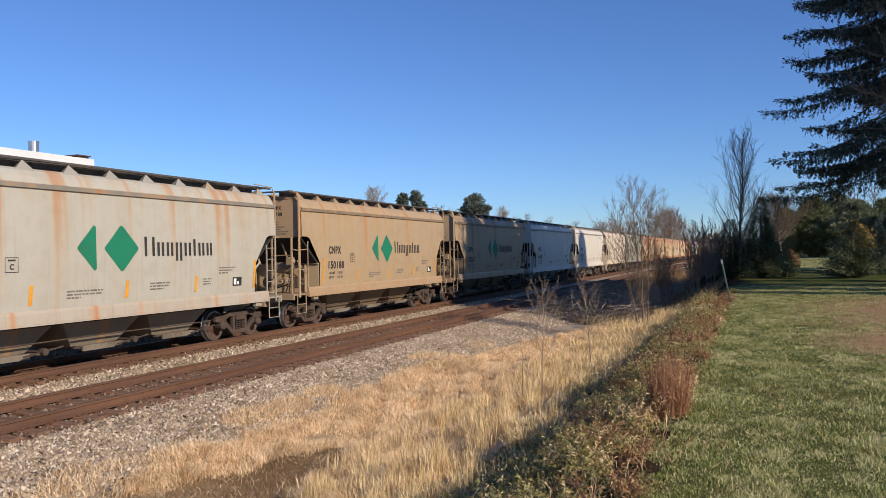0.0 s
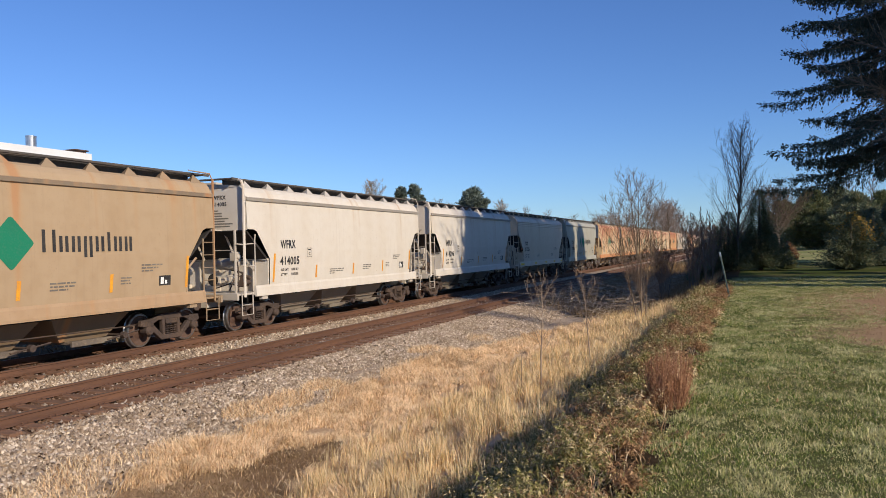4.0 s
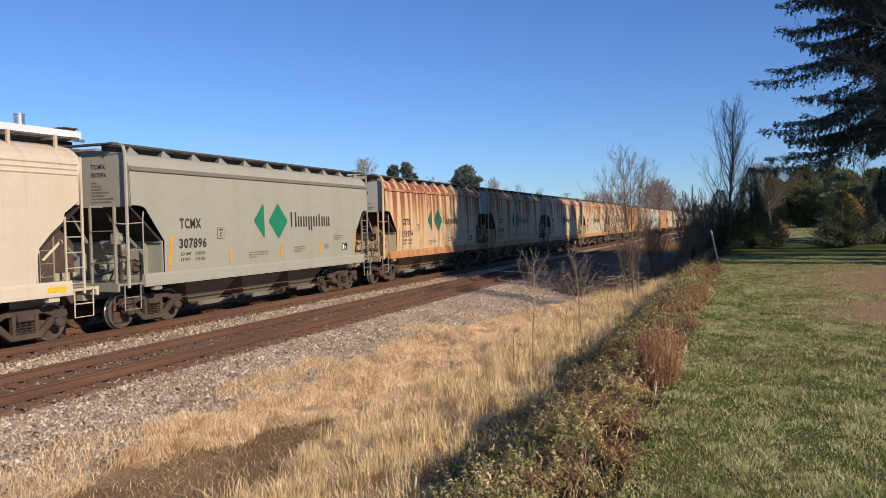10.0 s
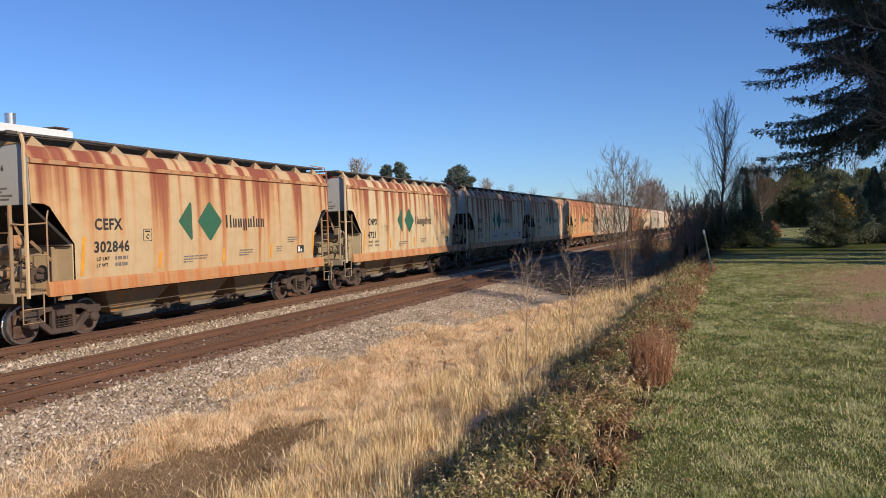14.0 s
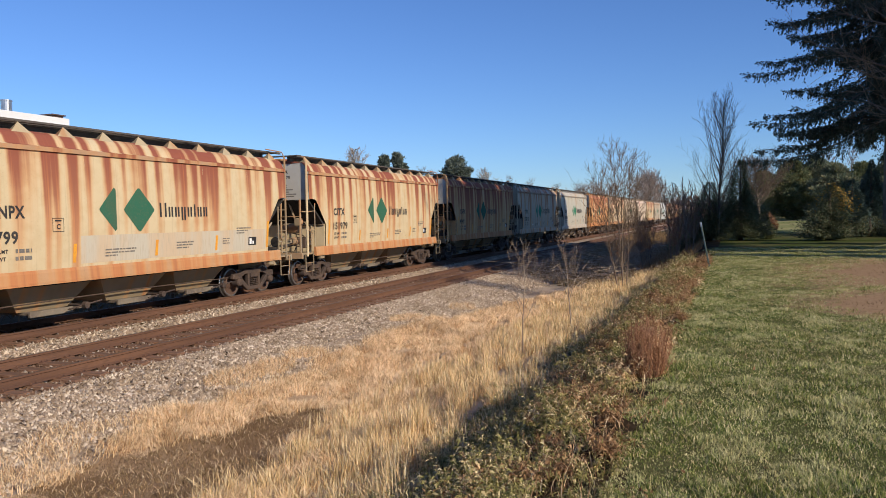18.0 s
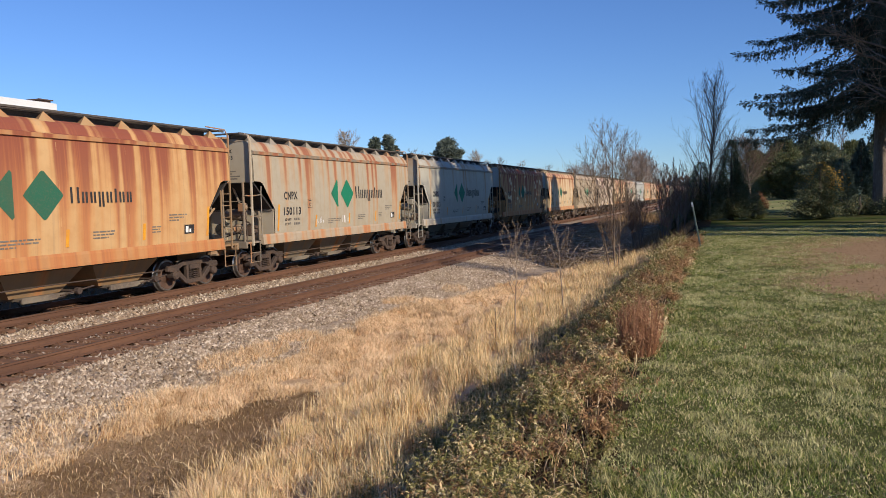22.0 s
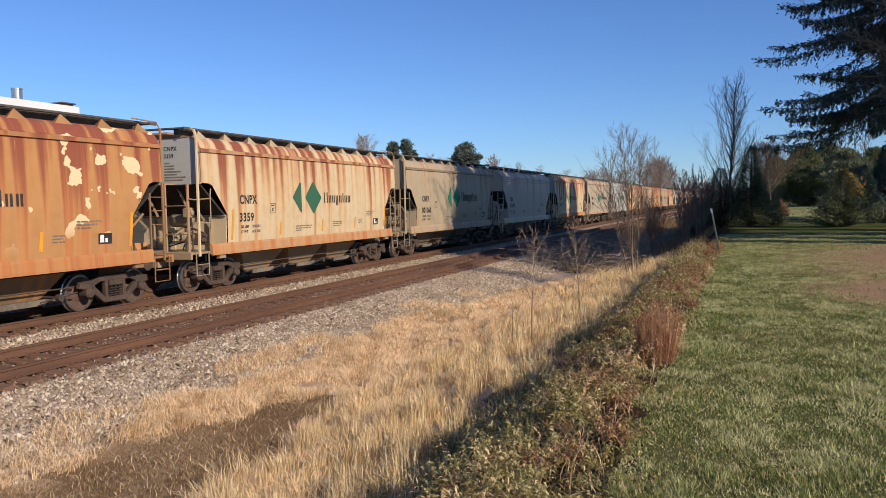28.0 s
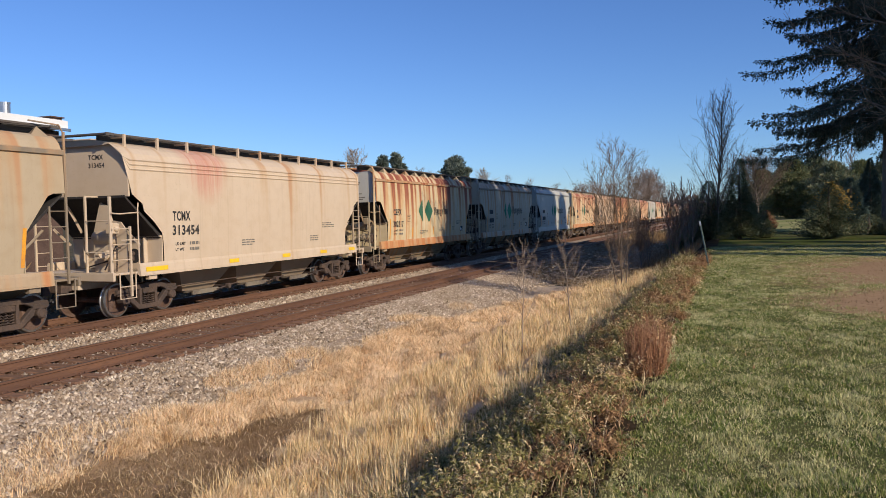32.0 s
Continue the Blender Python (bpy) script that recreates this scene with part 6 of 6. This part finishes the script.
def dress(car, mark, number, logo, round_type, old):
    shape = ROUND if round_type else SIDE
    if mark:
        if round_type:
            side_text(car, shape, mark, -4.90, 2.52, 0.27, 0.74)
            side_text(car, shape, number, -4.92, 2.12, 0.28, 1.14)
        else:
            x = -4.84
            side_text(car, shape, mark, x, 2.58, 0.285, 0.90)
            side_text(car, shape, number, x - 0.03, 2.03, 0.285, 0.205 * len(number) - 0.08)
        end_text(car, mark, -0.30, 4.14, 0.13, -6.504 if round_type else -6.604)
        end_text(car, number, -0.30, 3.93, 0.13, -6.504 if round_type else -6.604)
    else:
        strip(car, "number_bar", -4.72, -3.95, 2.58, 2.84, INK, "unreadable mark", shape=shape)
        strip(car, "number_bar", -4.75, -3.75, 2.03, 2.30, INK, "unreadable number", shape=shape)
    for words, z in (("LD LMT", 1.84), ("LT WT", 1.68)):
        side_text(car, shape, words, -4.80, z, 0.085)
        small_print(car, -4.2, z, [0.42], 0.085, shape=shape)
    if not round_type:
        rows_e = []
        for k in range(7):
            w = (0.2, 0.35, 0.35, 0.6, 0.45, 0.75, 0.65)[k]
            z = 3.77 - 0.082 * k
            rows_e.append(([(-6.605, -0.30, z), (-6.605, -0.30 - w, z), (-6.605, -0.30 - w, z + 0.04), (-6.605, -0.30, z + 0.04)], [(0, 1, 2, 3)]))
        part("small_print", joined(*rows_e), FADEDINK, car, "list of small black lettering on the end panel")
        for x, z0, z1 in ((-5.30, 1.50, 2.42), (-2.66, 1.54, 1.98), (0.10, 1.56, 1.98), (2.66, 1.58, 2.02), (5.34, 1.56, 2.42)):
            strip(car, "reflector", x, x + 0.10, z0, z1, ORANGE, "orange reflective strip", lean=0.07 if z1 > 2.1 else 0.03)
        b = [([(x0, -(flank(z0, SIDE) + 0.015), z0), (x1, -(flank(z0, SIDE) + 0.015), z0), (x1, -(flank(z1, SIDE) + 0.015), z1), (x0, -(flank(z1, SIDE) + 0.015), z1)], [(0, 1, 2, 3)])
             for x0, x1, z0, z1 in ((-3.22, -2.90, 2.27, 2.283), (-3.22, -2.90, 2.577, 2.59), (-3.22, -3.207, 2.283, 2.577), (-2.913, -2.90, 2.283, 2.577), (-3.15, -2.97, 2.51, 2.545))]
        part("placard", joined(*b), INK, car, "small square stencil")
        side_text(car, shape, "C", -3.11, 2.33, 0.12)
        small_print(car, -1.65, 1.78, [1.05, 1.0, 0.4], shape=shape)
        small_print(car, 0.95, 1.86, [0.75, 0.72, 0.5], shape=shape)
        small_print(car, 3.72, 2.20, [0.75, 0.6, 0.4], shape=shape)
        small_print(car, 3.02, 1.90, [0.36, 0.30, 0.34], 0.03, 0.07, shape=shape)
        strip(car, "data_label", 4.35, 4.78, 1.66, 1.92, INK, "black data label")
        strip(car, "data_label_field", 4.40, 4.52, 1.70, 1.88, CHALK, "white field of the data label", 0.018)
        strip(car, "data_label_field", 4.56, 4.64, 1.70, 1.80, CHALK, "", 0.018)
    else:
        for x in (-6.0, -2.4, 0.6, 3.2, 5.5):
            w = 0.85 if x < -5 else 0.5
            part("reflector", ([(x, -1.618, 1.20), (x + w, -1.618, 1.20), (x + w, -1.614, 1.32), (x, -1.614, 1.32)], [(0, 1, 2, 3)]), YELLOW, car, "yellow reflective strip")
        small_print(car, -1.7, 1.86, [0.7, 0.7, 0.6], shape=shape)
        small_print(car, 2.5, 1.86, [0.6, 0.6, 0.6], shape=shape)
        small_print(car, 3.4, 2.32, [0.7, 0.9, 0.9], shape=shape)
        small_print(car, -5.2, 1.84, [0.0], shape=shape)
    if logo:
        emblem(car, old)


CREAM, TAN, GREY, WHITE = (0.62, 0.505, 0.315), (0.43, 0.315, 0.195), (0.45, 0.42, 0.34), (0.66, 0.61, 0.52)
# mark, number, emblem, round type, paint, rust, words
WAGONS = [
    ("", "", 1, 0, (0.47, 0.44, 0.37), 0.48, "grey hopper wagon, lightly rust-streaked"),
    ("CNPX", "150188", 1, 0, TAN, 0.42, "tan hopper wagon with faint rust runs"),
    ("CNPX", "150307", 1, 0, TAN, 0.42, "tan hopper wagon with faint rust runs"),
    ("WFRX", "414005", 0, 0, WHITE, 0.12, "clean cream-white hopper wagon"),
    ("WFRX", "414296", 0, 0, WHITE, 0.1, "clean cream-white hopper wagon"),
    ("TCMX", "313326", 0, 1, (0.63, 0.54, 0.41), 0.15, "beige round-topped hopper wagon with yellow reflectors"),
    ("TCMX", "307896", 1, 0, (0.36, 0.355, 0.285), 0.08, "grey-green hopper wagon, clean paint"),
    ("CITX", "151974", 1, 0, CREAM, 0.86, "cream hopper wagon under broad rust streaks"),
    ("CEFX", "302846", 1, 0, (0.54, 0.41, 0.235), 0.78, "cream hopper wagon with many rust streaks"),
    ("CNPX", "4721", 1, 0, CREAM, 0.8, "cream hopper wagon under broad rust streaks"),
    ("CNPX", "3799", 1, 0, CREAM, 0.8, "cream hopper wagon with many rust streaks"),
    ("CITX", "151979", 1, 0, CREAM, 0.78, "cream hopper wagon with many rust streaks"),
    ("CNPX", "4949", 1, 0, (0.60, 0.38, 0.18), 0.97, "hopper wagon almost covered in orange rust"),
    ("CNPX", "150113", 1, 0, (0.43, 0.38, 0.285), 0.66, "grey-beige hopper wagon with rust runs and chalk scrawls"),
    ("CNPX", "001013", 1, 0, (0.47, 0.455, 0.375), 0.42, "pale grey hopper wagon with one rust run"),
    ("CNPX", "3864", 1, 0, (0.47, 0.25, 0.10), 0.94, "rusty hopper wagon with peeling pale patches"),
    ("CNPX", "3359", 1, 0, CREAM, 0.74, "cream hopper wagon with many rust streaks"),
    ("CNPX", "001060", 1, 0, (0.42, 0.35, 0.235), 0.5, "olive-beige hopper wagon with two rust runs"),
    ("TCMX", "313454", 0, 1, (0.60, 0.475, 0.345), 0.3, "pinkish-beige round-topped hopper wagon with a red stain"),
    ("CEFX", "302317", 1, 0, CREAM, 0.8, "cream hopper wagon under broad rust streaks"),
    ("", "", 1, 0, (0.45, 0.39, 0.29), 0.6, "grey-beige hopper wagon with rust runs"),
    ("", "", 1, 0, (0.45, 0.45, 0.40), 0.2, "pale grey hopper wagon"),
]
for k in range(16):
    WAGONS.append(("", "", k % 3 != 1, 1 if k % 7 == 5 else 0, [CREAM, TAN, (0.54, 0.33, 0.16), TAN, (0.58, 0.40, 0.23), GREY][k % 6] if k != 15 else (0.45, 0.05, 0.035), [0.85, 0.6, 0.92, 0.6, 0.85, 0.5][k % 6],
                   "distant hopper wagon in faded, rust-streaked paint" if k != 15 else "distant red hopper wagon"))

moulds = {0: make_car(0), 1: make_car(1), 2: make_car(0, False), 3: make_car(1, False)}
used = set()
CARS = []
for i, (mark, number, logo, rt, paint, rust, words) in enumerate(WAGONS):
    rt = int(rt) + (2 if i > 25 else 0)
    car = moulds[rt] if rt not in used else copy_thing(moulds[rt], pose(0, 0, 0))
    if rt not in used:
        used.add(rt)
    CARS.append(car)
for i, (car, (mark, number, logo, rt, paint, rust, words)) in enumerate(zip(CARS, WAGONS)):
    tagged(car, words)
    paint = (paint[0] * (1 + 0.006 * (i % 9)), paint[1], paint[2])
    keep = 0.9 if rt else 0.68 if rust < 0.5 else 0.4
    fittings = tuple(keep * c + (1 - keep) * d for c, d in zip(paint, (0.13, 0.10, 0.08)))
    dusted = tuple(0.3 * c + 0.7 * d for c, d in zip(paint, (0.15, 0.108, 0.072)))
    for o in car.children_recursive:
        n = o.name.split(".")[0]
        if n == "side_sheet":
            o.color = (*paint, rust)
        elif n == "roof":
            o.color = (*[0.84 * c for c in paint], rust * 0.9)
        elif n == "roof_gusset":
            o.color = (*[0.78 * c for c in paint], rust * 0.55)
        elif n in ("weld_seam", "corner_post", "bulkhead"):
            o.color = (*paint, rust * 0.6)
        elif n in ("side_sill", "sill_flange"):
            k = 0.68 if rust > 0.7 else 0.15 if rust > 0.4 else 0.0
            o.color = (*[(1 - k) * c + k * d for c, d in zip(paint, (0.44, 0.19, 0.075))], min(1.2, rust * 1.4))
        elif n == "eave_strip":
            o.color = (*[0.34 * c + 0.66 * d for c, d in zip(paint, (0.36, 0.16, 0.085) if rust > 0.7 else (0.13, 0.11, 0.09))], min(0.7, rust))
        elif n == "discharge_bay":
            o.color = (*dusted, min(0.75, rust + 0.15))
        elif n == "end_panel":
            o.color = (*((0.50, 0.49, 0.45) if rust > 0.7 else paint), 0.2)
        else:
            o.color = (*fittings, min(0.7, rust))
        if ("peeling" in words or "stain" in words) and n in ("side_sheet", "roof"):
            o.material_slots[0].link = "OBJECT"
            o.material_slots[0].material = PEEL if "peeling" in words else STAINED
    if i > 25:
        if logo:
            emblem(car)
        continue
    dress(car, mark, number, logo, bool(rt), rust > 0.7)
# a lighter repainted band low on one wagon
strip(CARS[10], "repainted_band", -2.4, 5.3, 1.5, 2.16, CHALKGREY, "pale grey repainted band", 0.008)
# chalk scrawls on one wagon: unreadable, so plain bars
r = random.Random(3)
for x in (-2.55, -0.45):
    for k in range(5):
        a, h = x + 0.12 * k + r.uniform(-0.03, 0.03), r.uniform(0.10, 0.30)
        z = 1.56 + r.uniform(0, 0.14)
        y = -(flank(z, SIDE) + 0.019)
        part("chalk_stroke", ([(a, y, z), (a + 0.035, y, z), (a + 0.035 + r.uniform(-0.1, 0.1), y - 0.006, z + h), (a + r.uniform(-0.1, 0.06), y - 0.006, z + h)], [(0, 1, 2, 3)]), CHALK, CARS[13], "white chalk stroke")


# ---- what moves ----
def run(t):
    """How far the train has rolled by t seconds: it slows a little."""
    return 8.10 * t - 0.6 * (((t - 16) / 16) ** 2 - 1)


def motions():
    times = [4.0 * k for k in range(9)]
    spin = [2 * k / 30 for k in range(481)]
    slack = {6: -0.10, 13: -0.27, 14: -0.35, 17: -0.32}  # couplers drawn in
    for i, car in enumerate(CARS):
        s = 22.14 + PITCH * (i - 0.5) + slack.get(i, 0.0)
        walk(car, [(t, pose(s - run(t), FAR_Y, 0)) for t in times])
        if i > 25:
            continue
        phase = 37 * i
        for w in car.children_recursive:
            if w.name.startswith("wheelset"):
                p = w.matrix_basis.translation.copy()
                walk(w, [(t, pose(p.x, p.y, p.z, 0, phase - math.degrees(run(t) / 0.457), 0)) for t in spin])


motions()
